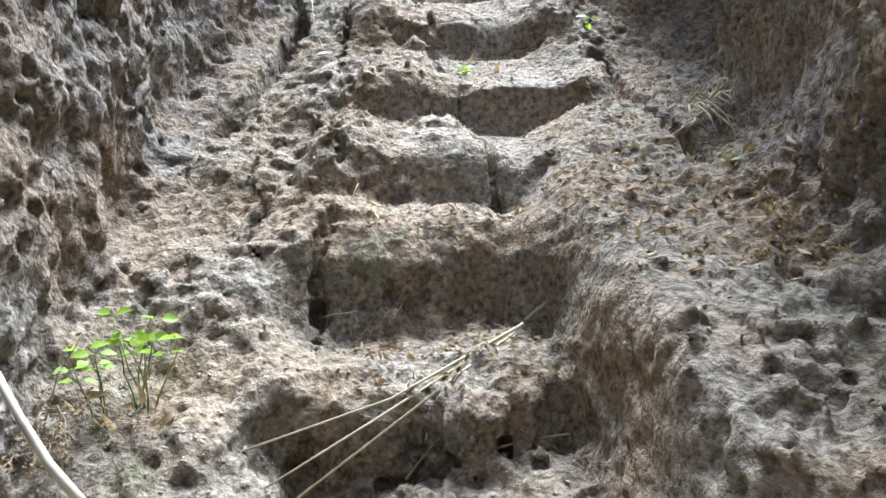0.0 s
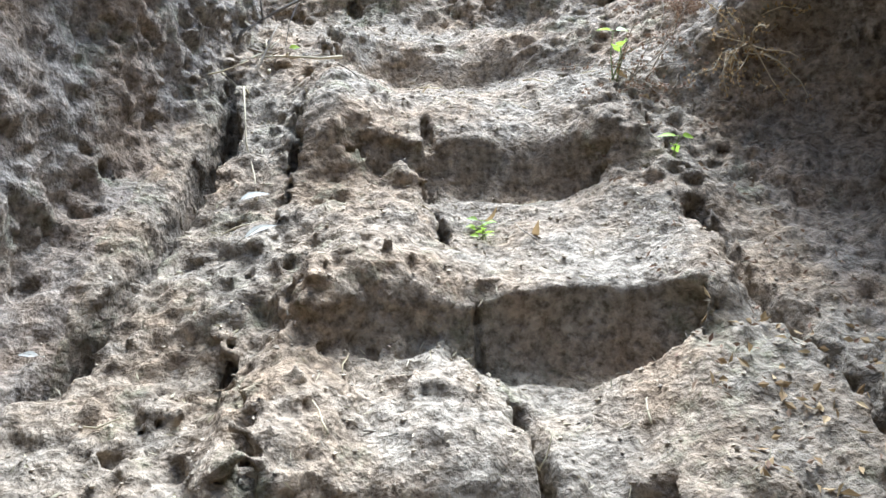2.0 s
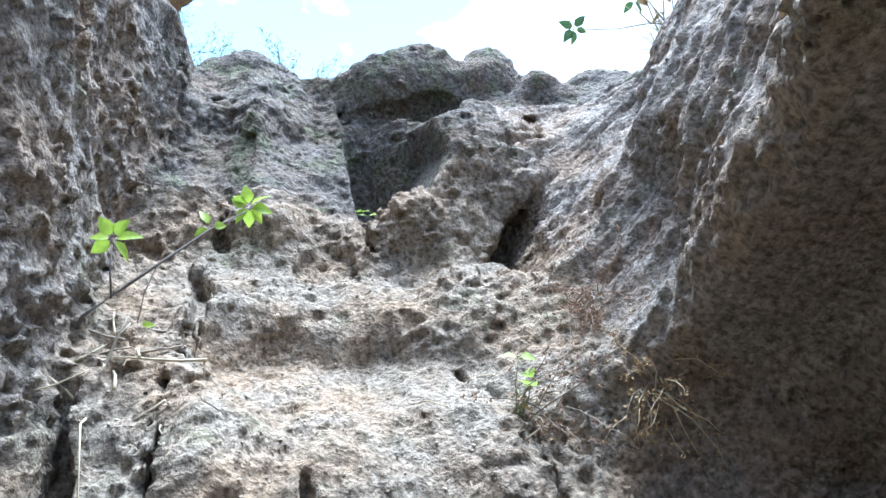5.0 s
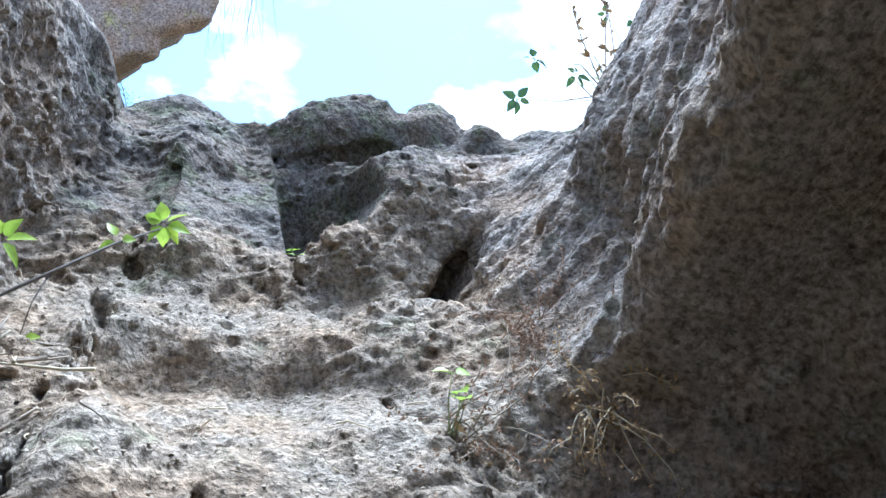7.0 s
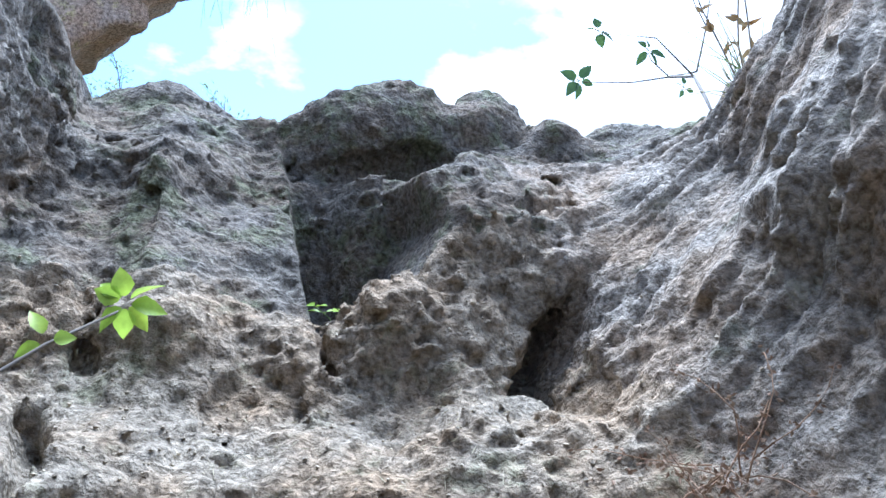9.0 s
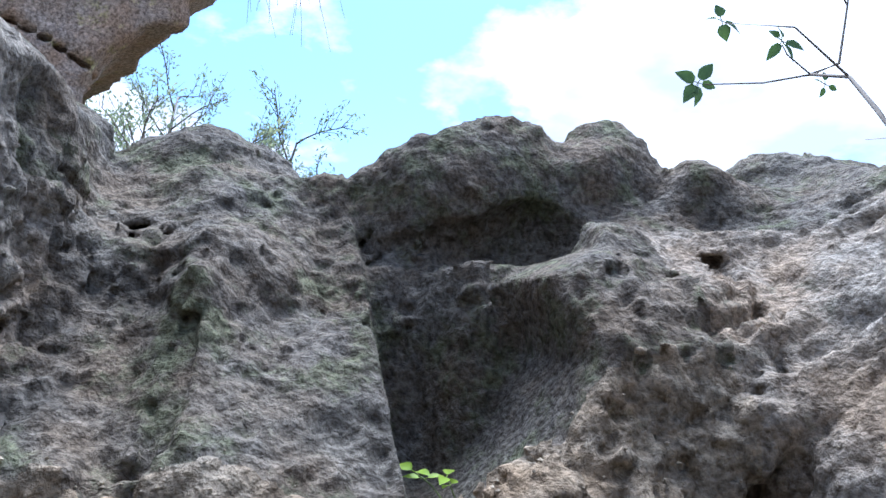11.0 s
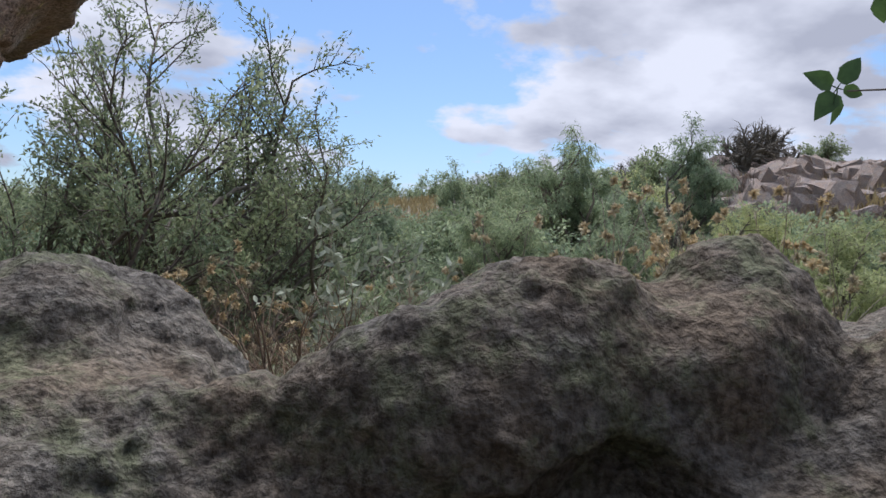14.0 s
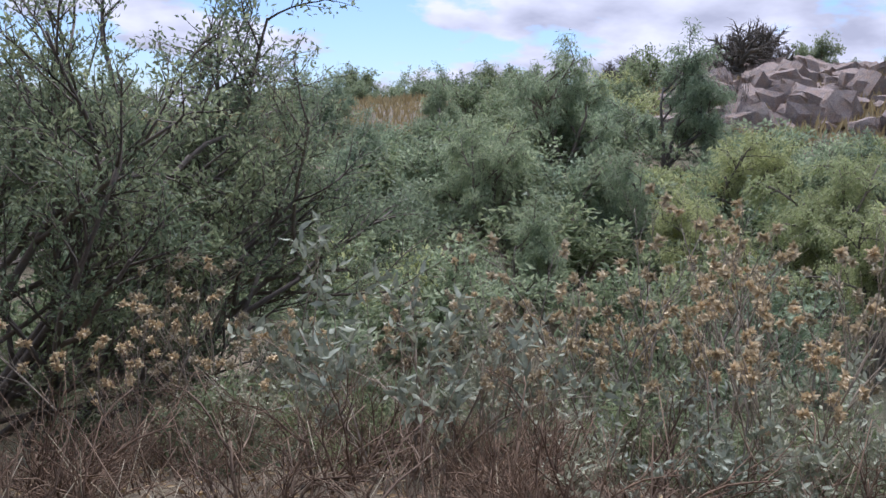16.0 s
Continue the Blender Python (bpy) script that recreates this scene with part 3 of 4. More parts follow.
# ---- shapes for plants and litter ----
class Shape:
    """Collects tubes and leaves into one mesh."""

    def __init__(self):
        self.v, self.f, self.n = [], [], 0

    def add(self, verts, faces):
        verts = np.asarray(verts, float)
        self.v.append(verts)
        self.f.extend([tuple(k + self.n for k in f) for f in faces])
        self.n += len(verts)

    def tube(self, pts, r0, r1, sides=5):
        pts = [Vector(p) for p in pts]
        rings = []
        for i, p in enumerate(pts):
            d = (pts[min(i + 1, len(pts) - 1)] - pts[max(i - 1, 0)])
            d = d.normalized() if d.length > 1e-9 else Vector((0, 0, 1))
            a = d.orthogonal().normalized()
            c = d.cross(a)
            r = r0 + (r1 - r0) * i / max(1, len(pts) - 1)
            rings.append([p + (a * math.cos(2 * math.pi * k / sides) + c * math.sin(2 * math.pi * k / sides)) * r for k in range(sides)])
        faces = []
        for i in range(len(pts) - 1):
            for k in range(sides):
                k2 = (k + 1) % sides
                faces.append((i * sides + k, i * sides + k2, (i + 1) * sides + k2, (i + 1) * sides + k))
        faces.append(tuple(range(sides))[::-1])
        faces.append(tuple(range((len(pts) - 1) * sides, len(pts) * sides)))
        self.add([tuple(q) for ring in rings for q in ring], faces)

    def leaf(self, base, along, face, length, width, heart=0.0, curl=0.15):
        """A folded, slightly curled blade; heart: how far the lobes reach back."""
        along, face = Vector(along).normalized(), Vector(face)
        side = along.cross(face)
        side = side.normalized() if side.length > 1e-6 else along.orthogonal().normalized()
        up = side.cross(along).normalized()
        base = Vector(base)
        prof = ((0.0, 0.12), (0.10, 0.55), (0.32, 1.0), (0.6, 0.78), (0.85, 0.32), (1.0, 0.0))
        vs, mids = [], []
        for t, w in prof:
            drop = -curl * length * t * t
            c = base + along * (t * length) + up * drop
            back = -heart * length * 0.22 if t < 0.15 else 0
            vs.append(tuple(c))
            for s in (-1, 1):
                vs.append(tuple(c + along * (back * w) + side * (s * w * width / 2) + up * (0.16 * width * w)))
        fs = []
        for i in range(len(prof) - 1):
            a, b = 3 * i, 3 * (i + 1)
            fs += [(a, b, b + 1, a + 1), (a + 2, b + 2, b, a)]
        self.add(vs, fs)

    def blades(self, pos, direction, length, width, rng):
        """Many small rhombic leaves at once."""
        n = len(pos)
        d = direction / np.linalg.norm(direction, axis=1, keepdims=True)
        q = rng.normal(size=(n, 3))
        s = np.cross(d, q)
        s /= np.linalg.norm(s, axis=1, keepdims=True) + 1e-9
        L = (length * rng.uniform(0.65, 1.25, n))[:, None]
        W = (width * rng.uniform(0.7, 1.2, n))[:, None] * 0.5
        m = pos + d * L * 0.45
        up = np.cross(s, d) * W * 0.5
        vs = np.stack([pos, m + s * W + up, pos + d * L, m - s * W + up], 1).reshape(-1, 3)
        base = self.n
        self.v.append(vs)
        ids = base + np.arange(4 * n).reshape(-1, 4)
        self.f.extend(map(tuple, ids))
        self.n += 4 * n

    def mesh(self, name, material, smooth=True):
        me = bpy.data.meshes.new(name)
        me.from_pydata(np.concatenate(self.v).tolist(), [], self.f)
        me.update()
        if smooth:
            me.polygons.foreach_set("use_smooth", np.ones(len(me.polygons), bool))
        me.materials.append(material)
        return me


def part(name, shape, material, parent, label="", smooth=True):
    ob = new(name, shape.mesh(name, material, smooth) if isinstance(shape, Shape) else shape)
    ob.parent = parent
    if label:
        ob["label"] = label
    return ob


def root_empty(name, at, label, category, group="", kind="", turn=0.0, size=1.0):
    ob = new(name)
    ob.empty_display_size = 0.05
    ob.matrix_basis = pose(*at, 0, 0, turn) @ Matrix.Scale(size, 4)
    return tagged(ob, label, category, group, kind)


def plant_material(name, c0, c1, through_light=0.25, rough=0.55, vein=False):
    mat, nt, bsdf = nodes_of(name)
    geo = nt.nodes.new("ShaderNodeNewGeometry")
    info = nt.nodes.new("ShaderNodeObjectInfo")
    r = ramp_node(nt, geo.outputs["Random Per Island"], [(0.0, c0), (1.0, c1)])
    n = noise_node(nt, 30.0, 4, 0.6, geo.outputs["Position"])
    sp = ramp_node(nt, n.outputs["Fac"], [(0.3, (0.72, 0.72, 0.70)), (0.7, (1.18, 1.16, 1.08))])
    c = mix_node(nt, 1.0, r.outputs[0], sp.outputs[0], "MULTIPLY")
    tone = ramp_node(nt, info.outputs["Random"], [(0.0, (0.82, 0.86, 0.84)), (1.0, (1.16, 1.12, 1.0))])
    c = mix_node(nt, 1.0, c.outputs[0], tone.outputs[0], "MULTIPLY")
    nt.links.new(c.outputs[0], bsdf.inputs["Base Color"])
    bsdf.inputs["Roughness"].default_value = rough
    bsdf.inputs["Specular IOR Level"].default_value = 0.25
    if through_light:
        tr = nt.nodes.new("ShaderNodeBsdfTranslucent")
        nt.links.new(c.outputs[0], tr.inputs["Color"])
        ms = nt.nodes.new("ShaderNodeMixShader")
        ms.inputs[0].default_value = through_light
        nt.links.new(bsdf.outputs[0], ms.inputs[1])
        nt.links.new(tr.outputs[0], ms.inputs[2])
        nt.links.new(ms.outputs[0], nt.nodes["Material Output"].inputs["Surface"])
    return mat


M_BARK = plant_material("dark_bark", (0.12, 0.10, 0.09), (0.20, 0.17, 0.15), 0, 0.9)
M_GREY_BARK = plant_material("grey_bark", (0.10, 0.09, 0.08), (0.16, 0.145, 0.13), 0, 0.9)
M_MESQUITE = plant_material("mesquite_leaf", (0.17, 0.22, 0.13), (0.32, 0.36, 0.23), 0.5)
M_WILLOW = plant_material("willow_leaf", (0.21, 0.28, 0.17), (0.42, 0.48, 0.33), 0.5)
M_LIME = plant_material("yellow_green_leaf", (0.29, 0.34, 0.15), (0.48, 0.51, 0.29), 0.5)
M_BUSH = plant_material("bush_leaf", (0.18, 0.24, 0.13), (0.37, 0.41, 0.25), 0.5)
M_SILVER = plant_material("silver_leaf", (0.25, 0.27, 0.19), (0.48, 0.50, 0.40), 0.25, 0.7)
M_BRIGHT = plant_material("fresh_leaf", (0.28, 0.44, 0.04), (0.45, 0.60, 0.10), 0.5, 0.45)
M_DARKLEAF = plant_material("thick_leaf", (0.05, 0.10, 0.035), (0.09, 0.15, 0.05), 0.3, 0.4)
M_STEM = plant_material("green_stem", (0.16, 0.22, 0.08), (0.24, 0.28, 0.12), 0.1, 0.6)
M_STRAW = plant_material("dry_straw", (0.42, 0.36, 0.25), (0.62, 0.55, 0.42), 0.15, 0.8)
M_TWIG = plant_material("dry_twig", (0.22, 0.18, 0.145), (0.38, 0.33, 0.275), 0, 0.9)
M_BROWNTWIG = plant_material("brown_twig", (0.13, 0.085, 0.06), (0.25, 0.18, 0.13), 0, 0.9)
M_DRYLEAF = plant_material("dry_leaf", (0.24, 0.15, 0.07), (0.48, 0.37, 0.22), 0.15, 0.8)
M_REDDRY = plant_material("reddish_dry_vine", (0.22, 0.13, 0.09), (0.38, 0.26, 0.18), 0.1, 0.85)
M_TAN = plant_material("tan_seed_head", (0.42, 0.33, 0.20), (0.66, 0.57, 0.42), 0.15, 0.8)
M_FEATHER = plant_material("grey_feather", (0.55, 0.55, 0.55), (0.72, 0.72, 0.72), 0.3, 0.8)
M_PALE = plant_material("bleached_wood", (0.50, 0.46, 0.40), (0.66, 0.62, 0.56), 0, 0.75)
M_GRASS = plant_material("dry_grass", (0.30, 0.23, 0.12), (0.48, 0.39, 0.22), 0.2, 0.8)


def bent(rng, start, direction, length, steps=5, wob=0.12, sag=0.0):
    """A wandering line of points."""
    p, d = Vector(start), Vector(direction).normalized()
    out = [p.copy()]
    for _ in range(steps):
        d = (d + Vector(rng.normal(0, wob, 3)) + Vector((0, 0, -sag))).normalized()
        p = p + d * (length / steps)
        out.append(p.copy())
    return out


def grow(rng, shape, start, direction, length, radius, depth, spec, tips):
    """Branches off branches; tips collects the twigs that carry leaves."""
    line = bent(rng, start, direction, length, 5 if depth else 4, spec["wob"], spec["sag"] if depth <= 1 else 0.0)
    (shape if depth else spec.get("twigs", shape)).tube(line, radius, radius * (0.45 if depth else 0.25), 5 if depth > 1 else 3)
    if depth <= spec.get("leafy", 0):
        tips.append(line)
    if depth == 0:
        return
    n = spec["split"][depth - 1]
    for k in range(n):
        f = spec["low"] + (1 - spec["low"]) * (k + rng.uniform(0, 1)) / n
        i = min(int(f * (len(line) - 1)), len(line) - 2)
        q = line[i].lerp(line[i + 1], f * (len(line) - 1) - i)
        d = (line[i + 1] - line[i]).normalized()
        side = Vector(rng.normal(0, 1, 3)).cross(d).normalized()
        nd = d * math.cos(spec["angle"]) + side * math.sin(spec["angle"]) + Vector((0, 0, spec["rise"]))
        grow(rng, shape, q, nd, length * spec["ratio"] * rng.uniform(0.75, 1.2), radius * 0.5, depth - 1, spec, tips)


def leaf_cloud(rng, shape, tips, per, length, width, droop=0.0, spread=0.03):
    pos, dirs = [], []
    for line in tips:
        a = np.array([tuple(p) for p in line])
        t = rng.uniform(0.05, 1, per) * (len(a) - 1)
        i = np.minimum(t.astype(int), len(a) - 2)
        w = (t - i)[:, None]
        pos.append(a[i] * (1 - w) + a[i + 1] * w + rng.normal(0, spread, (per, 3)))
        dirs.append((a[i + 1] - a[i]) / (np.linalg.norm(a[i + 1] - a[i], axis=1, keepdims=True) + 1e-9) * 0.6 + rng.normal(0, 0.6, (per, 3)) + (0, 0, -droop))
    shape.blades(np.concatenate(pos), np.concatenate(dirs), length, width, rng)


def make_tree(name, seed, at, label, category, stems, spec, leaf, bark, leafmat, group="", lean=(0, 0), turn=0.0, size=1.0):
    rng = np.random.RandomState(seed)
    wood, crown, tips = Shape(), Shape(), []
    if not leaf:
        spec = dict(spec, twigs=crown)
    for _ in range(stems):
        d = Vector((rng.normal(0, spec["open"]) + lean[0], rng.normal(0, spec["open"]) + lean[1], 1))
        grow(rng, wood, (rng.normal(0, 0.08), rng.normal(0, 0.08), -0.3), d, spec["height"] * rng.uniform(0.8, 1.1), spec["thick"], spec["depth"], spec, tips)
    root = root_empty(name, at, label, category, group, turn=turn, size=size)
    part("trunk", wood, bark, root)
    if leaf:
        leaf_cloud(rng, crown, tips, *leaf)
        part("crown", crown, leafmat, root, smooth=False)
    else:
        part("twigs", crown, bark, root)
    return root


# ---- vegetation beyond the rim ----
def place_out(az, r, sink=0.0):
    a = radians(az)
    x, y = r * math.sin(a), 5.5 + r * math.cos(a)
    return x, y, float(land_height(np.array([x]), np.array([y]))[0]) - sink


MESQUITE = dict(height=4.2, thick=0.06, depth=3, split=(6, 6, 5), low=0.3, angle=0.75, rise=0.22, ratio=0.46, wob=0.10, sag=-0.02, open=0.30, leafy=0)
for k, (az, r, lean, size, turn) in enumerate(((-24, 9.2, (0.7, 0), 1.12, 0), (-17, 10.2, (0.75, 0.1), 1.08, 0), (-11, 11.2, (0.75, 0), 0.92, 0), (-31, 9.6, (0.2, 0), 1.25, 40))):
    make_tree("mesquite_shrub", 40 + k, place_out(az, r, 0.1), "tall dark mesquite shrub with wiry sweeping branches and fine leaves", "shrub", 5, MESQUITE,
              (18, 0.075, 0.03, 0.0, 0.05), M_BARK, M_MESQUITE, "mesquite shrubs behind the rim", lean, turn, size)

PEPPER = dict(height=3.2, thick=0.09, depth=3, split=(6, 6, 5), low=0.25, angle=0.8, rise=0.12, ratio=0.48, wob=0.10, sag=0.10, open=0.22, leafy=0)
pepper = make_tree("pepper_tree", 61, place_out(20.5, 27), "green pepper tree with drooping narrow leaves", "tree", 3, PEPPER, (28, 0.21, 0.036, 0.9, 0.10), M_BARK, M_WILLOW, "pepper trees on the slope", turn=0, size=0.98)
pepper_b = make_tree("pepper_tree", 62, place_out(27.5, 30), "dense green pepper tree with drooping narrow leaves", "tree", 3, PEPPER, (28, 0.21, 0.036, 0.9, 0.10), M_BARK, M_WILLOW, "pepper trees on the slope", turn=30, size=1.0)
for src, az, r, turn, size in ((pepper, 15, 21, 80, 0.7), (pepper_b, 11, 33, 140, 0.8), (pepper, 24, 19, 200, 0.6), (pepper_b, 7, 24, 300, 0.6), (pepper, 3, 36, 250, 0.8), (pepper_b, 18, 15.5, 20, 0.48), (pepper, 44, 22, 120, 0.75)):
    c = copy_thing(src, pose(*place_out(az, r), 0, 0, turn))
    c.scale = (size, size, size)
lime = make_tree("yellow_green_tree", 63, place_out(33, 21), "yellow-green feathery tree with drooping leaves", "tree", 4, PEPPER, (26, 0.2, 0.034, 0.8, 0.09), M_BARK, M_LIME, "yellow-green trees on the slope", size=0.75)
for az, r, turn, size in ((38.5, 18, 90, 0.75), (30, 17, 210, 0.55), (42, 15, 300, 0.6)):
    c = copy_thing(lime, pose(*place_out(az, r), 0, 0, turn))
    c.scale = (size, size, size)

BUSH = dict(height=1.3, thick=0.03, depth=2, split=(7, 6), low=0.15, angle=0.75, rise=0.15, ratio=0.55, wob=0.12, sag=0.02, open=0.5, leafy=1)
rng = np.random.RandomState(5)
kinds = [make_tree("hillside_bush", 70 + k, place_out(az, r), label, "bush", 5, BUSH, (15, 0.13, 0.055, 0.1, 0.06), M_BARK, m, "bushes on the hillside", size=1.3)
         for k, (az, r, label, m) in enumerate(((2, 17, "rounded green bush with fine leaves", M_BUSH), (10, 18, "olive bush with loose fine leaves", M_MESQUITE), (-4, 20, "yellow-green bush with fine leaves", M_LIME), (14, 26, "pale green bush with fine leaves", M_WILLOW)))]
for k in range(210):
    az, r = rng.uniform(-34, 45), (rng.uniform(11, 26) if k % 3 == 0 else rng.uniform(20, 73))
    if az > 26.5 and r > 26:
        continue
    size = rng.uniform(0.7, 1.3) * (1 + min(r, 40) / 60)
    c = copy_thing(kinds[rng.choice(4, p=(0.4, 0.2, 0.15, 0.25))], pose(*place_out(az, r, 0.1), 0, 0, rng.uniform(0, 360)))
    c.scale = (size, size, size * rng.uniform(0.75, 1.0))

BARE = dict(height=1.7, thick=0.30, depth=4, split=(4, 5, 5, 5), low=0.35, angle=0.75, rise=0.04, ratio=0.62, wob=0.08, sag=0.0, open=0.75, leafy=0)
make_tree("bare_tree", 90, place_out(32.6, 62), "leafless grey tree with a round crown on the crest", "tree", 6, BARE, None, M_GREY_BARK, None, size=1.6)
make_tree("bare_tree", 91, place_out(24.6, 66), "leafless grey tree with a round crown on the crest", "tree", 6, BARE, None, M_GREY_BARK, None, size=1.0)
crest_bush = make_tree("crest_bush", 92, place_out(36.2, 71), "dark rounded bush on the crest", "bush", 6, BUSH, (26, 0.12, 0.06, 0.0, 0.08), M_BARK, M_MESQUITE, "dark bushes on the crest", size=1.9)
for az, size in ((15.5, 2.0), (17, 1.7), (5.5, 2.0), (41, 1.2), (11, 1.4), (30, 0.9), (34.5, 1.0), (38.5, 0.9)):
    c = copy_thing(crest_bush, pose(*place_out(az, 71), 0, 0, az * 37))
    c.scale = (size, size, size)
DEAD = dict(height=2.6, thick=0.05, depth=2, split=(5, 5), low=0.3, angle=0.5, rise=0.1, ratio=0.5, wob=0.06, sag=0.0, open=0.12, leafy=0)
make_tree("dead_tree", 93, place_out(32.2, 40), "slim dead tree with pale bare branches by the cliff", "tree", 2, DEAD, None, M_GREY_BARK, None, size=0.75)


def rock_mesh(name, seed, material):
    r = np.random.RandomState(seed)
    bm = bmesh.new()
    bmesh.ops.create_cube(bm, size=1.0)
    bmesh.ops.subdivide_edges(bm, edges=bm.edges[:], cuts=2, use_grid_fill=True)
    for v in bm.verts:
        v.co = v.co * (0.8 + 0.35 * (0.5 / max(v.co.length, 0.1))) + Vector(r.normal(0, 0.045, 3))
    me = bpy.data.meshes.new(name)
    bm.to_mesh(me)
    bm.free()
    me.materials.append(material)
    return me


# ---- broken cliff band below the crest ----
cliff = root_empty("cliff", place_out(34, 55), "broken band of grey-brown rock below the crest", "cliff", kind="structure")
blocks = [rock_mesh("boulder", 100 + k, M_BLUFF) for k in range(5)]
for k in range(210):
    az, r = rng.uniform(27.5, 46), rng.uniform(36, 64)
    x, y, z = place_out(az, r)
    ob = new("boulder", blocks[k % 5])
    ob.parent = cliff
    ob.matrix_parent_inverse = cliff.matrix_basis.inverted()
    s = rng.uniform(0.35, 1.1) + 0.8 * rng.uniform(0, 1) ** 4
    ob.matrix_basis = pose(x, y, z + 0.25 * s, rng.uniform(-28, 28), rng.uniform(-28, 28), rng.uniform(0, 360)) @ Matrix.Diagonal((s * rng.uniform(0.9, 1.8), s * rng.uniform(0.8, 1.3), s * rng.uniform(0.7, 1.4), 1))


for k in range(26):
    c = copy_thing(kinds[3 if k % 2 else 2], pose(*place_out(rng.uniform(27, 45), rng.uniform(20, 36), 0.1), 0, 0, rng.uniform(0, 360)))
    s = rng.uniform(0.6, 1.0)
    c.scale = (s, s, s)

# ---- dry weeds and silvery shrubs on the ledge ----
def dry_weed(seed, at, size, label="tall dry weed with round tan seed heads", turn=0.0):
    r = np.random.RandomState(seed)
    root = root_empty("dry_weed", at, label, "weed", "dry weeds behind the rim", turn=turn, size=size)
    stem, heads, leaves, tips = Shape(), Shape(), Shape(), []
    spec = dict(wob=0.06, sag=-0.01, split=(4, 6), low=0.45, angle=0.45, rise=0.2, ratio=0.42)
    for _ in range(5):
        grow(r, stem, (r.normal(0, 0.06), r.normal(0, 0.06), -0.15), (r.normal(0, 0.28), r.normal(0, 0.28), 1), 1.5 * r.uniform(0.7, 1.1), 0.011, 2, spec, tips)
    for line in tips[::3]:
        for _ in range(2):
            c = Vector(line[-1]) + Vector(r.normal(0, 0.022, 3))
            n = 22
            d = r.normal(size=(n, 3))
            heads.blades(np.array([tuple(c)] * n) - d * 0.002, d, 0.05, 0.028, r)
    part("stem", stem, M_TWIG, root)
    part("seed_head", heads, M_TAN, root, "tan round seed heads", False)
    return root


for k, (az, r, size) in enumerate(((30, 6.4, 1.15), (34, 5.3, 0.95), (26, 4.9, 0.9), (21, 6.8, 0.95), (38, 4.3, 0.8), (12, 6.0, 0.8), (-3, 6.6, 0.95), (3, 5.5, 0.75), (17, 4.4, 0.6), (40, 7.0, 1.2), (-9, 5.4, 0.8))):
    dry_weed(200 + k, place_out(az, r), size, turn=k * 50)


def silver_shrub(seed, at, size, turn=0.0):
    r = np.random.RandomState(seed)
    root = root_empty("silver_shrub", at, "low shrub with silvery felted leaves on the ledge", "shrub", "silvery shrubs behind the rim", turn=turn, size=size)
    stem, leaves, tips = Shape(), Shape(), []
    spec = dict(wob=0.08, sag=0.0, split=(4, 5), low=0.35, angle=0.6, rise=0.2, ratio=0.45)
    for _ in range(5):
        grow(r, stem, (r.normal(0, 0.05), r.normal(0, 0.05), -0.15), (r.normal(0, 0.4), r.normal(0, 0.4), 1), 1.2 * r.uniform(0.7, 1.1), 0.012, 2, spec, tips)
    for line in tips:
        for p in line[2:]:
            for _ in range(2):
                d = Vector(r.normal(0, 1, 3)) + Vector((0, 0, 0.7))
                leaves.leaf(p, d, r.normal(0, 1, 3), r.uniform(0.07, 0.12), 0.036, 0, 0.2)
    part("stem", stem, M_TWIG, root)
    part("foliage", leaves, M_SILVER, root, "silver-grey leaves")
    return root


for k, (az, r, size) in enumerate(((10.5, 4.5, 0.95), (16, 4.3, 0.7), (34, 4.0, 0.6), (31, 3.8, 0.45), (4, 7.5, 0.9), (-2, 5.2, 0.5), (17, 6.9, 0.8), (38, 5.6, 0.7), (25, 3.7, 0.4), (41, 4.2, 0.55))):
    silver_shrub(300 + k, place_out(az, r), size, k * 70)


def brush(name, seed, n, azr, rr, length, material, label, category, upright, radius):
    """Uncountable stalks and twigs over a stretch of the ledge."""
    r = np.random.RandomState(seed)
    s = Shape()
    for _ in range(n):
        x, y, z = place_out(r.uniform(*azr), r.uniform(*rr), 0.03)
        d = Vector((r.normal(0, 1), r.normal(0, 1), upright))
        s.tube(bent(r, (x, y, z), d, length * r.uniform(0.5, 1.2), 3, 0.12, 0.02), radius, radius * 0.4, 3)
    tagged(new(name, s.mesh(name, material)), label, category, kind="stuff")


brush("dry_brush", 400, 520, (-34, 44), (2.3, 8.5), 0.75, M_BROWNTWIG, "tangled dry brown stalks behind the rim", "brush", 1.2, 0.006)
brush("dry_grass", 401, 300, (-34, 44), (2.2, 7.5), 0.55, M_STRAW, "pale dry grass stalks behind the rim", "grass", 0.9, 0.004)
DRY = dict(height=0.55, thick=0.012, depth=3, split=(4, 5, 5), low=0.2, angle=0.7, rise=0.12, ratio=0.6, wob=0.14, sag=0.0, open=0.55, leafy=0)
dry_shrub = make_tree("dry_shrub", 95, place_out(-8, 5.0), "leafless tangled brown shrub on the ledge", "shrub", 5, DRY, None, M_BROWNTWIG, None, "dry shrubs on the ledge")
r_ = np.random.RandomState(404)
for k in range(46):
    c = copy_thing(dry_shrub, pose(*place_out(r_.uniform(-26, 42), r_.uniform(2.3, 6.8)), 0, 0, r_.uniform(0, 360)))
    s_ = r_.uniform(0.6, 1.3)
    c.scale = (s_, s_, s_)
for k in range(34):
    c = copy_thing(kinds[k % 2], pose(*place_out(r_.uniform(-24, 44), r_.uniform(5.0, 11.0), 0.1), 0, 0, r_.uniform(0, 360)))
    s_ = r_.uniform(0.3, 0.6)
    c.scale = (s_, s_, s_)
r_ = np.random.RandomState(402)
tufts = Shape()
P = np.array([place_out(r_.uniform(-30, 46), r_.uniform(34, 74)) for _ in range(14000)])
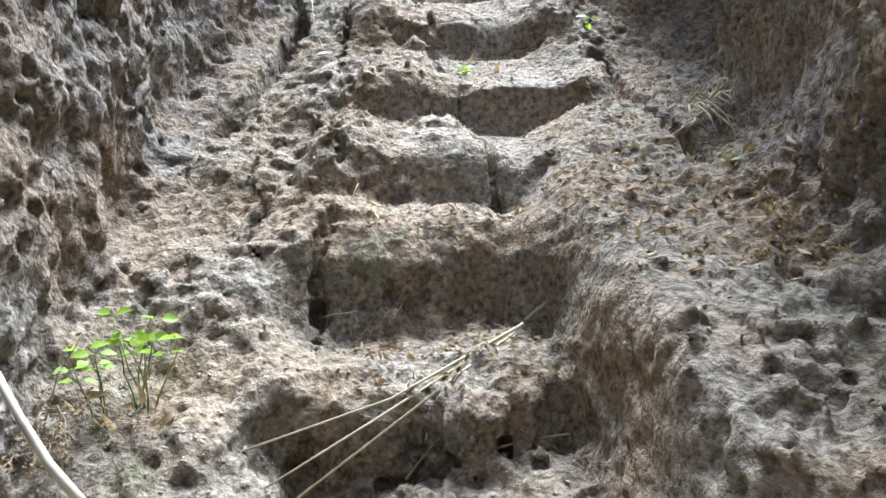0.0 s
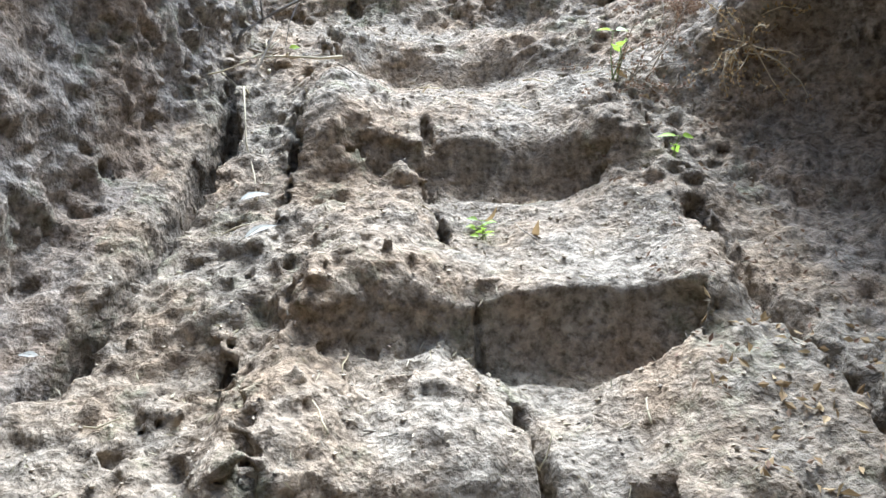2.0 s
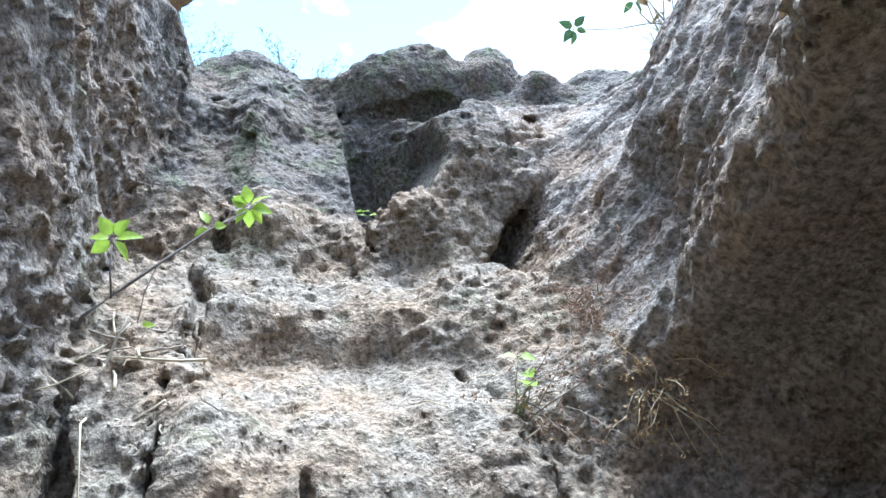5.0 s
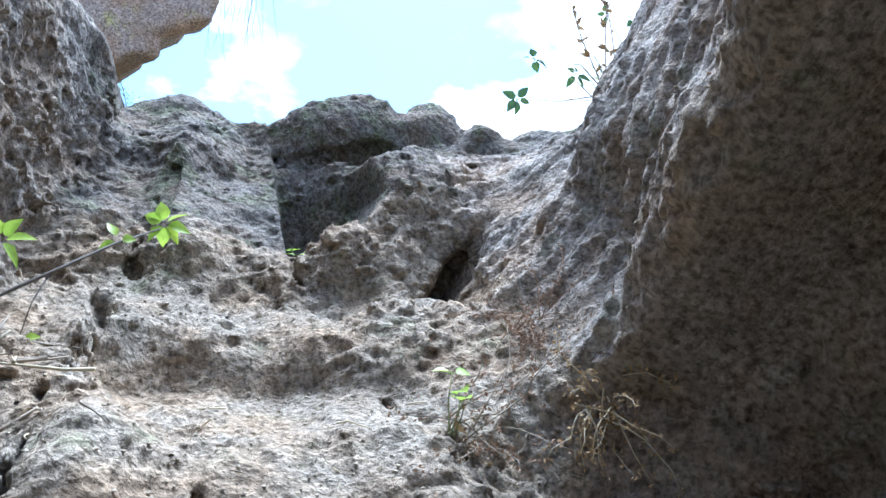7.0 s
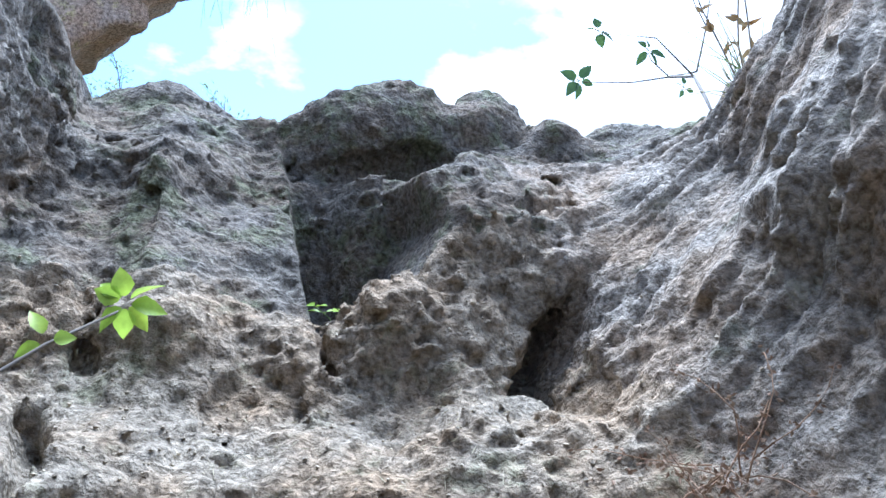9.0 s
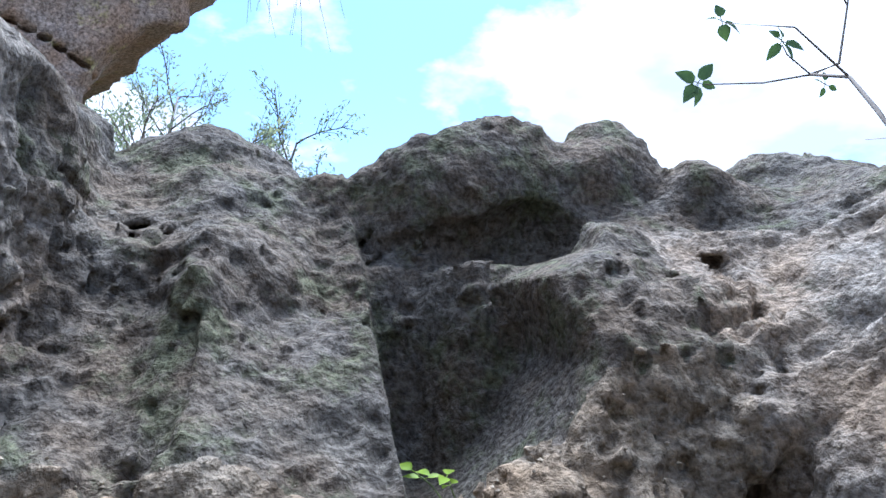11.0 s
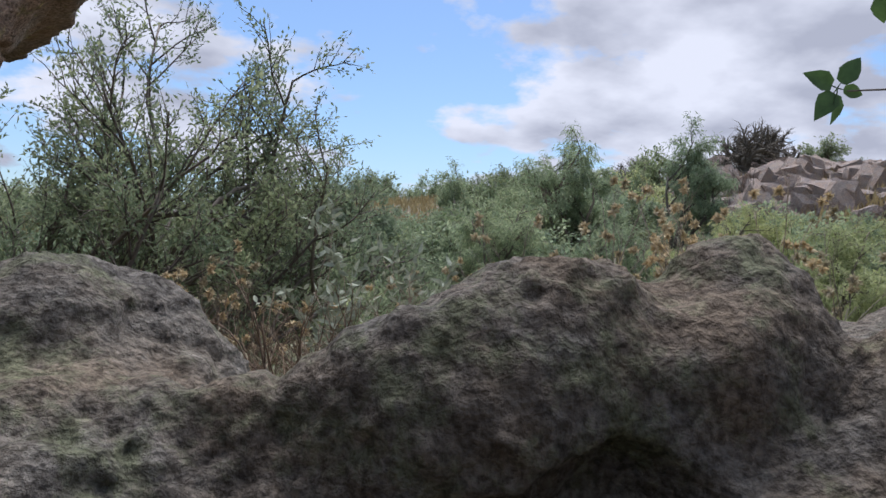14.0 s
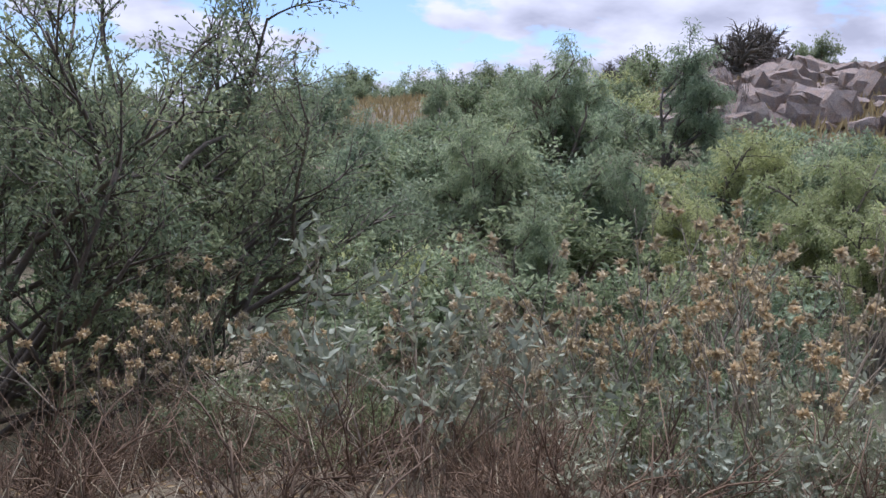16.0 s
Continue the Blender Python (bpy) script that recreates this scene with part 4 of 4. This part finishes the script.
tufts.blades(P, r_.normal(0, 0.35, P.shape) + (0, 0, 1), 0.75, 0.12, r_)
tagged(new("hill_grass", tufts.mesh("hill_grass", M_GRASS, False)), "straw-coloured dry grass on the upper hillside", "grass", kind="stuff")
litter = Shape()
P = np.array([place_out(r_.uniform(-40, 46), r_.uniform(2.6, 9.0)) for _ in range(2600)]) + (0, 0, 0.015)
litter.blades(P, r_.normal(0, 1, P.shape) * (1, 1, 0.2), 0.07, 0.035, r_)
tagged(new("leaf_litter", litter.mesh("leaf_litter", M_DRYLEAF, False)), "dry brown leaves strewn on the ledge", "leaf litter", kind="stuff")



# ---- overhanging crag beyond the rim ----
_CZ = (4.0, 5.0, 5.35, 5.67, 5.9, 6.07, 6.15, 6.19, 6.46, 6.66, 6.9, 7.6, 9.0)
_CX = (-2.0, -1.70, -1.60, -1.47, -1.34, -1.19, -1.07, -0.86, -0.79, -0.46, -0.40, -0.30, -0.1)


def crag_base(x, y, z):
    edge = np.interp(z, _CZ, _CX)
    return np.minimum(np.minimum((edge - 0.10 - 0.55 * np.maximum(y - 9.4, 0) - x) * 0.8, y - 9.2 - 0.12 * (x + 1.5)), np.minimum(12.0 - y, x + 4.6)).astype(np.float32)


def crag_density(x, y, z):
    n = 0.05 * vnoise(x, y, z, 0.8, 31) + 0.06 * np.abs(vnoise(x, y, z, 0.35, 32)) + 0.03 * vnoise(x, y, z, 0.15, 33) + 0.02 * vnoise(x, y, z, 0.08, 34)
    d = crag_base(x, y, z) + n - 0.03
    return cut(d, z - 5.95 + 0.55 * (x + 1.9) + 0.1 * vnoise(x, y, z, 0.5, 35), 0.03, 0.2)


GV, GQ = surface_net(-4.8, 0.2, 8.8, 12.3, 3.2, 8.6, 0.05, crag_base, crag_density)
tagged(mesh_object("overhang_rock", GV, GQ, M_CLIFF), "overhanging brown crag with yellow lichen beyond the rim", "rock", kind="structure")

roots = root_empty("hanging_roots", (-0.55, 9.4, 6.5), "thin dry strands hanging from the overhanging crag", "roots")
r_ = np.random.RandomState(500)
for k in range(22):
    s = Shape()
    x = r_.uniform(-0.2, 0.75)
    s.tube(bent(r_, (x, r_.uniform(-0.1, 0.15), 0.75), (r_.normal(0.05, 0.12), 0, -1), r_.uniform(0.6, 1.1), 6, 0.06), 0.004, 0.0015, 3)
    part("strand", s, M_TWIG, roots)

# ---- ledge stones ----
for k, (az, r, sx, sy, sz) in enumerate(((17, 3.4, 0.5, 0.35, 0.22), (24, 3.5, 0.42, 0.32, 0.2), (29.5, 3.6, 0.34, 0.3, 0.22), (-4.5, 3.3, 0.32, 0.26, 0.2), (34, 3.6, 0.3, 0.26, 0.24))):
    st = tagged(new("ledge_stone", rock_mesh("ledge_stone", 600 + k, M_RIM)), "flat weathered grey stone lying on the ledge", "stone", "stones on the ledge")
    x, y, z = place_out(az, r)
    st.matrix_basis = pose(x, y, z - sz * 0.15, 4, -3, k * 40) @ Matrix.Diagonal((sx, sy, sz, 1))

# ---- finding the rock under a point ----
from mathutils.bvhtree import BVHTree
ROCK = BVHTree.FromPolygons(RV.tolist(), RQ.tolist())


def on_rock(x, y, z, reach=0.45):
    hit = ROCK.ray_cast(Vector((x, y, z + reach)), Vector((0, 0, -1)), 3.0)
    return (hit[0], hit[1]) if hit[0] is not None else (Vector((x, y, z)), Vector((0, 0, 1)))


def near_rock(x, y, z):
    hit = ROCK.find_nearest(Vector((x, y, z)))
    n = hit[1]
    if n.dot(Vector((0.1, 3.0, 5.0)) - hit[0]) < 0:
        n = -n
    return hit[0], n


def herb(name, seed, at, label, stems, height, leaf_len, leaf_width, heart=0.4, lean=(0, -0.15), group="", mat=None, pairs=2, wilt=0):
    """A soft weed: stems with opposite leaves, each leaf a part."""
    r = np.random.RandomState(seed)
    p, _ = on_rock(*at)
    root = root_empty(name, p, label, "plant", group)
    for k in range(stems):
        d = Vector((r.normal(lean[0], 0.35), r.normal(lean[1], 0.25), 1))
        line = bent(r, (r.normal(0, 0.012), r.normal(0, 0.012), -0.02), d, height * r.uniform(0.6, 1.15), 5, 0.14)
        s = Shape()
        s.tube(line, 0.0028, 0.0014, 5)
        part("stem", s, M_STEM, root)
        for j in range(pairs):
            q = line[-1 - j]
            a = r.uniform(0, math.pi)
            for side in (0, math.pi):
                out = Vector((math.cos(a + side), math.sin(a + side), r.uniform(-0.05, 0.35)))
                lf = Shape()
                stalk = q + out * 0.012
                lf.tube([q, stalk], 0.001, 0.0008, 3)
                k2 = 1.0 if j == 0 else 0.75
                lf.leaf(stalk, out, Vector((0, -0.55, 0.8)) + Vector(r.normal(0, 0.25, 3)), leaf_len * k2 * r.uniform(0.75, 1.15), leaf_width * k2, heart)
                part("leaf", lf, mat or M_BRIGHT, root)
    for k in range(wilt):
        lf = Shape()
        q = Vector((r.normal(0, 0.07), r.normal(-0.02, 0.03), r.uniform(-0.1, 0.08)))
        lf.leaf(q, r.normal(0, 1, 3), r.normal(0, 1, 3), 0.045, 0.02, 0.1, 0.6)
        part("wilted_leaf", lf, M_DRYLEAF, root, "withered curled brown leaf")
    return root


herb("weed", 701, (-0.72, 1.88, 1.25), "bright green weed with oval leaves growing from the rock joint", 7, 0.27, 0.046, 0.03, 0.2, (0.0, -0.1), "weeds in the gully", None, 2, 14)
herb("weed", 708, (-0.78, 1.80, 1.1), "bright green weed with oval leaves above withered ones", 3, 0.2, 0.04, 0.026, 0.2, (0.1, -0.2), "weeds in the gully", None, 2, 16)
herb("weed", 702, (0.09, 3.40, 2.38), "small bright green weed on a dusty tread", 4, 0.07, 0.03, 0.018, 0.2, (0.1, -0.2), "weeds in the gully", None, 2, 5)
herb("weed", 703, (0.56, 3.88, 2.72), "slender weed with bright heart-shaped leaves beside dry vines", 3, 0.17, 0.055, 0.045, 0.9, (0.0, -0.1), "weeds in the gully", None, 1, 4)
herb("weed", 704, (0.66, 3.56, 2.45), "small weed with bright pointed leaves in the joint", 2, 0.08, 0.05, 0.026, 0.3, (0.1, -0.1), "weeds in the gully", None, 1, 0)
herb("weed", 705, (0.31, 5.38, 3.45), "small bright seedling at the foot of the cleft", 2, 0.16, 0.05, 0.03, 0.3, (-0.1, -0.1), "weeds in the gully", None, 2, 0)
herb("weed", 706, (0.86, 2.30, 1.6), "tiny green weed beside dry litter", 2, 0.06, 0.03, 0.02, 0.2, (-0.2, -0.2), "weeds in the gully", None, 1, 2)
herb("weed", 707, (0.80, 2.66, 1.95), "tiny yellow-green weed under dry roots", 2, 0.05, 0.028, 0.018, 0.2, (0, -0.2), "weeds in the gully", M_LIME, 1, 0)

# leafy branch that leans out of the left joint
branch = root_empty("leafy_branch", (-0.75, 4.22, 3.03), "woody shoot with clusters of bright oval leaves", "branch")
r_ = np.random.RandomState(720)
s = Shape()
s.tube([(-0.03, 0.04, -0.06), (0, 0, 0), (0.10, 0.10, 0.10), (0.24, 0.27, 0.24), (0.33, 0.38, 0.33), (0.45, 0.5, 0.42)], 0.008, 0.003, 6)
s.tube([(0.07, 0.05, 0.06), (0.05, 0.10, 0.16), (0.04, 0.15, 0.24)], 0.004, 0.002, 5)
s.tube([(0.18, 0.2, 0.18), (0.15, 0.16, 0.08), (0.14, 0.13, -0.02)], 0.003, 0.0015, 4)
part("stem", s, M_BARK, branch)
for c, n, size in (((0.04, 0.16, 0.26), 6, 0.085), ((0.33, 0.38, 0.34), 3, 0.06), ((0.46, 0.5, 0.44), 8, 0.085), ((0.14, 0.13, -0.03), 2, 0.05)):
    for k in range(n):
        a = 2 * math.pi * k / n + r_.uniform(-0.3, 0.3)
        lf = Shape()
        lf.leaf(Vector(c) + Vector((math.cos(a), 0, math.sin(a))) * 0.015, (math.cos(a), 0.3 * r_.normal(), math.sin(a) * 0.8 + 0.2), Vector((0, -0.8, 0.6)) + Vector(r_.normal(0, 0.3, 3)), size * r_.uniform(0.7, 1.1), size * 0.62, 0.1, 0.25)
        part("leaf", lf, M_BRIGHT, branch)

# vine with thick leaves leaning over the right-hand rim
vine = root_empty("vine_branch", (2.05, 5.7, 4.55), "dark stem with clusters of thick pointed leaves over the rim", "vine")
r_ = np.random.RandomState(730)
s = Shape()
J = (0.42, 1.2, 0.78)
s.tube([(0, 0, -0.15), (0.2, 0.5, 0.35), (0.4, 0.9, 0.66), J], 0.012, 0.008, 6)
s.tube([J, (0.2, 1.28, 0.74), (-0.1, 1.34, 0.72)], 0.006, 0.003, 5)
s.tube([J, (0.33, 1.26, 0.9), (0.33, 1.3, 0.97)], 0.005, 0.003, 5)
s.tube([(0.4, 0.9, 0.66), (0.3, 1.15, 1.0), (0.0, 1.3, 1.05)], 0.007, 0.003, 5)
s.tube([J, (0.75, 1.4, 0.95), (0.9, 1.5, 1.35), (0.95, 1.5, 1.7)], 0.010, 0.004, 5)
s.tube([(0.9, 1.5, 1.35), (0.7, 1.5, 1.7)], 0.005, 0.002, 5)
part("stem", s, M_BARK, vine)
for c, n, size in (((-0.13, 1.35, 0.73), 5, 0.125), ((0.33, 1.3, 0.99), 5, 0.11), ((-0.02, 1.3, 1.06), 4, 0.12), ((0.95, 1.5, 1.7), 5, 0.1), ((0.7, 1.5, 1.7), 4, 0.1), ((0.62, 1.35, 0.80), 4, 0.07)):
    for k in range(n):
        a = 2 * math.pi * k / n + r_.uniform(-0.4, 0.4)
        lf = Shape()
        q = Vector(c) + Vector((math.cos(a), 0, math.sin(a))) * 0.025
        lf.tube([Vector(c), q], 0.0025, 0.002, 4)
        lf.leaf(q, (math.cos(a), 0.25 * r_.normal(), math.sin(a)), Vector((0, -1, 0.3)) + Vector(r_.normal(0, 0.5, 3)), size * r_.uniform(0.5, 1.05), size * 0.58 * r_.uniform(0.7, 1.1), 0.8, 0.2)
        part("leaf", lf, M_DARKLEAF, vine)

# grass tuft and dry stems on the right-hand rim
tuft = root_empty("grass_tuft", on_rock(1.68, 5.12, 4.4)[0], "tuft of green and dry grass on the rim", "grass")
for k in range(26):
    s = Shape()
    s.tube(bent(r_, r_.normal(0, 0.03, 3), (r_.normal(-0.5, 0.5), r_.normal(0, 0.4), 0.8), r_.uniform(0.15, 0.35), 5, 0.06, 0.08), 0.0035, 0.001, 3)
    part("blade", s, M_STEM if k % 3 else M_STRAW, tuft)
for k, (dx, dz) in enumerate(((-0.25, 0.95), (-0.08, 0.9), (0.05, 0.8))):
    s, lv = Shape(), Shape()
    line = bent(r_, (0.02 * k, 0, -0.05), (dx, 0.1, dz), 0.75, 7, 0.07)
    s.tube(line, 0.005, 0.002, 5)
    part("stalk", s, M_TWIG, tuft, "tall dry stalk")
    for p in line[2:]:
        for _ in range(3):
            lv.leaf(p, r_.normal(0, 1, 3), r_.normal(0, 1, 3), 0.05, 0.024, 0.2, 0.5)
    part("dry_foliage", lv, M_DRYLEAF, tuft, "curled brown leaves")


# ---- straw, sticks, feathers on the steps ----
def stick(name, pts, r0, r1, mat, label, category="stick", group="", sides=6):
    s = Shape()
    s.tube(pts, r0, r1, sides)
    return tagged(new(name, s.mesh(name, mat)), label, category, group)


stick("dry_stalk", [(1.10, 2.22, 1.95), (0.83, 2.40, 1.70), (0.40, 2.30, 1.42), (0.235, 2.2, 1.30)], 0.004, 0.007, M_TWIG, "long brown dry stalk leaning across the steps", "stalk")
for k, (a, b, c) in enumerate((((0.225, 2.19, 1.29), (-0.13, 1.92, 1.13), (-0.66, 1.76, 0.97)), ((0.22, 2.19, 1.285), (-0.16, 1.88, 1.09), (-0.45, 1.70, 0.94)), ((0.225, 2.2, 1.29), (0.08, 2.0, 1.13), (-0.09, 1.86, 0.95)), ((0.215, 2.19, 1.28), (-0.02, 1.95, 1.14), (-0.40, 1.66, 0.90)))):
    stick("straw", [a, b, c], 0.0045, 0.0025, M_STRAW, "pale yellow dry straw lying across a step", "straw", "straws across the step")
stick("root_stick", [(-0.90, 1.56, 1.26), (-0.84, 1.54, 1.17), (-0.77, 1.52, 1.08), (-0.66, 1.50, 0.97)], 0.008, 0.011, M_PALE, "bleached grey root stick leaning at the wall", "stick")
stick("straw", [(0.05, 1.9, 0.99), (0.2, 1.95, 1.02), (0.42, 2.0, 1.04)], 0.004, 0.003, M_STRAW, "short straw lying in leaf litter", "straw", "straws across the step")
stick("thin_twig", [(0.95, 2.1, 1.75), (0.99, 2.15, 1.95), (1.04, 2.2, 2.08)], 0.003, 0.0015, M_STRAW, "thin pale bent twig against the fluted wall", "twig")
stick("thin_twig", [(0.9, 2.25, 1.74), (1.0, 2.22, 1.83), (1.09, 2.2, 1.95)], 0.0035, 0.002, M_STRAW, "thin pale straight twig against the fluted wall", "twig")

r_ = np.random.RandomState(740)
for k in range(16):
    p, n = on_rock(r_.uniform(-0.78, -0.5), r_.uniform(3.9, 4.35), 2.85)
    d = Vector((r_.normal(0.2, 0.5), r_.normal(0.3, 0.4), r_.normal(0.5, 0.4)))
    d = (d - n * d.dot(n) * 0.8).normalized()
    L = r_.uniform(0.12, 0.32)
    stick("dry_stick", bent(r_, p + n * 0.012 - d * L / 2, d, L, 4, 0.1), r_.uniform(0.003, 0.008), 0.002, M_TWIG if k % 2 else M_STRAW, "dry brown stick caught in the joint", "stick", "sticks in the joint")
p0, _ = on_rock(-0.66, 3.95, 2.75)
stick("root_strand", [p0, p0 + Vector((0.01, -0.1, 0.0)), on_rock(-0.62, 3.75, 2.6)[0] + Vector((0, 0, 0.02)), on_rock(-0.56, 3.6, 2.45)[0] + Vector((0, 0, 0.015)), on_rock(-0.53, 3.5, 2.4)[0]], 0.004, 0.002, M_STRAW, "pale curved root strand on the rock", "root")
for k in range(30):
    x, y = r_.uniform(-0.75, 0.6), r_.uniform(2.0, 4.4)
    p, n = on_rock(x, y, 0.75 * y - 0.2)
    d = Vector((r_.normal(), r_.normal(), 0))
    d = (d - n * d.dot(n)).normalized()
    L = r_.uniform(0.04, 0.13)
    stick("twig", bent(r_, p + n * 0.006 - d * L / 2, d, L, 3, 0.18), 0.0026, 0.0012, M_STRAW if k % 3 else M_TWIG, "short pale dry twig on the dusty rock", "twig", "twigs on the steps", 5)


def feather(seed, at, size, label):
    r = np.random.RandomState(seed)
    p, n = on_rock(*at)
    root = root_empty("feather", p + n * 0.012, label, "feather", "feathers on the steps")
    d = Vector((r.normal(0, 0.4), -0.5, 0.7))
    d = (d - n * d.dot(n)).normalized()
    vane = Shape()
    vane.leaf((0, 0, 0), d, n + Vector(r.normal(0, 0.2, 3)), size, size * 0.4, 0, 0.25)
    part("vane", vane, M_FEATHER, root)
    sh = Shape()
    sh.tube([-d * size * 0.35, d * size * 0.2, d * size * 0.9], 0.0012, 0.0006, 4)
    part("shaft", sh, M_PALE, root)


feather(751, (-0.57, 3.50, 2.31), 0.08, "fluffy grey feather lying on the rock beside the joint")
feather(752, (-0.51, 3.31, 2.2), 0.09, "pale grey downy feather beside the joint")
feather(753, (-0.93, 3.08, 2.1), 0.045, "small pale feather at the foot of the wall")


def tangle(name, seed, at, n, length, radius, mat, label, category, bias, leafmat=None, sag=0.12):
    """A knot of wiry strands rooted at one place."""
    r = np.random.RandomState(seed)
    p, nn = near_rock(*at)
    root = root_empty(name, p, label, category)
    lv = Shape()
    for _ in range(n):
        line = bent(r, r.normal(0, 0.03, 3), Vector(bias) + Vector(r.normal(0, 0.6, 3)), length * r.uniform(0.4, 1.1), 6, 0.22, sag)
        s = Shape()
        s.tube(line, radius, radius * 0.4, 4)
        part("strand", s, mat, root)
        if leafmat:
            a = np.array([tuple(q) for q in line[1:]])
            a = np.repeat(a, 5, 0) + r.normal(0, 0.008, (len(a) * 5, 3))
            lv.blades(a, r.normal(0, 1, a.shape), 0.014, 0.009, r)
    if leafmat:
        ob = part("dry_foliage", lv, leafmat, root, "tiny shrivelled leaves", False)
        ob["kind"] = "stuff"
    return root


tangle("root_tuft", 761, (0.86, 2.72, 2.06), 30, 0.32, 0.0042, M_STRAW, "bundle of pale fibrous roots hanging from a clod", "roots", (0.15, -0.7, -0.05), None, 0.2)
tangle("dry_vine", 762, (0.62, 3.92, 2.78), 22, 0.42, 0.0026, M_TWIG, "wiry dry vine stems beside the green weed", "vine", (0.5, -0.3, 0.3), M_REDDRY)
tangle("dry_vine", 763, (0.98, 4.25, 3.05), 34, 0.34, 0.0022, M_REDDRY, "reddish shrivelled vine hanging on the fluted wall", "vine", (-0.1, -0.5, 0.2), M_REDDRY)
tangle("dry_vine", 764, (1.02, 3.95, 2.88), 24, 0.3, 0.0028, M_STRAW, "golden dry vine stems at the foot of the wall", "vine", (0.1, -0.5, 0.0), M_DRYLEAF)
tangle("dry_vine", 765, (0.92, 1.98, 1.3), 16, 0.2, 0.002, M_TWIG, "dry brown vine in a hollow of the fluted wall", "vine", (-0.2, -0.6, 0.3), M_DRYLEAF)
tangle("dry_vine", 766, (-0.88, 1.72, 1.1), 20, 0.26, 0.002, M_TWIG, "withered stems under the green weed", "vine", (0.3, -0.4, 0.1), M_DRYLEAF)

# ---- loose litter on ledges ----
M_CRUMB = plant_material("tuff_crumb", (0.22, 0.19, 0.16), (0.40, 0.36, 0.31), 0, 0.95)
a_, b_, c_, d_ = (RV[RQ[:, k]] for k in range(4))
RN = np.cross(c_ - a_, d_ - b_)
RN /= np.linalg.norm(RN, axis=1, keepdims=True) + 1e-9


def strew(name, seed, n, box, length, width, mat, label, up=0.55, lift=0.006, crumbs=False):
    """Scatters leaves or crumbs on the rock faces inside a box of x and y."""
    r = np.random.RandomState(seed)
    x0, x1, y0, y1 = box
    ok = np.flatnonzero((RC[:, 0] > x0) & (RC[:, 0] < x1) & (RC[:, 1] > y0) & (RC[:, 1] < y1) & (RN[:, 2] > up))
    pick = r.choice(ok, n)
    s = Shape()
    t = np.cross(RN[pick], r.normal(size=(n, 3)))
    if crumbs:
        for p, q, k in zip(RC[pick], RN[pick], r.uniform(0.4, 1.3, n) * length):
            e = r.normal(0, 0.18, (6, 3)) + ((1, 0, 0), (-1, 0, 0), (0, 1, 0), (0, -1, 0), (0, 0, 0.8), (0, 0, -0.8))
            s.add(p + q * k * 0.25 + e * k * 0.5, ((0, 2, 4), (2, 1, 4), (1, 3, 4), (3, 0, 4), (2, 0, 5), (1, 2, 5), (3, 1, 5), (0, 3, 5)))
    else:
        s.blades(RC[pick] + RN[pick] * lift, t + RN[pick] * r.uniform(-0.1, 0.45, (n, 1)), length, width, r)
    tagged(new(name, s.mesh(name, mat, False)), label, "litter", kind="stuff")


strew("leaf_litter", 801, 420, (-0.25, 0.5, 1.95, 2.5), 0.03, 0.012, M_DRYLEAF, "dry brown leaf bits on a tread")
strew("leaf_litter", 802, 500, (0.5, 1.05, 1.7, 3.0), 0.032, 0.014, M_DRYLEAF, "dry curled leaves along the sloping ledge")
strew("leaf_litter", 803, 380, (0.45, 1.0, 2.6, 4.4), 0.02, 0.009, M_REDDRY, "reddish dry crumbs of leaves in the joint")
strew("leaf_litter", 804, 150, (-0.9, -0.4, 1.7, 4.4), 0.024, 0.008, M_STRAW, "pale dry bits along the cracked ledge")
strew("leaf_litter", 805, 420, (-0.4, 0.6, 2.5, 4.6), 0.018, 0.006, M_TWIG, "fine dark litter on the treads")
strew("crumbs", 806, 2600, (-0.95, 1.05, 1.5, 5.2), 0.011, 0, M_CRUMB, "loose crumbs of tuff on the steps", 0.45, 0.0, True)
strew("leaf_litter", 807, 60, (0.5, 0.92, 2.05, 2.4), 0.045, 0.018, M_DRYLEAF, "large curled dry leaves heaped at the wall foot", 0.35)
strew("leaf_litter", 808, 40, (0.75, 1.0, 1.7, 2.1), 0.06, 0.022, M_STRAW, "pale withered leaves at the foot of the wall", 0.3)
strew("leaf_litter", 809, 500, (-0.3, 0.6, 2.2, 4.9), 0.03, 0.0035, M_STRAW, "short pale straw bits scattered over the treads", 0.35)
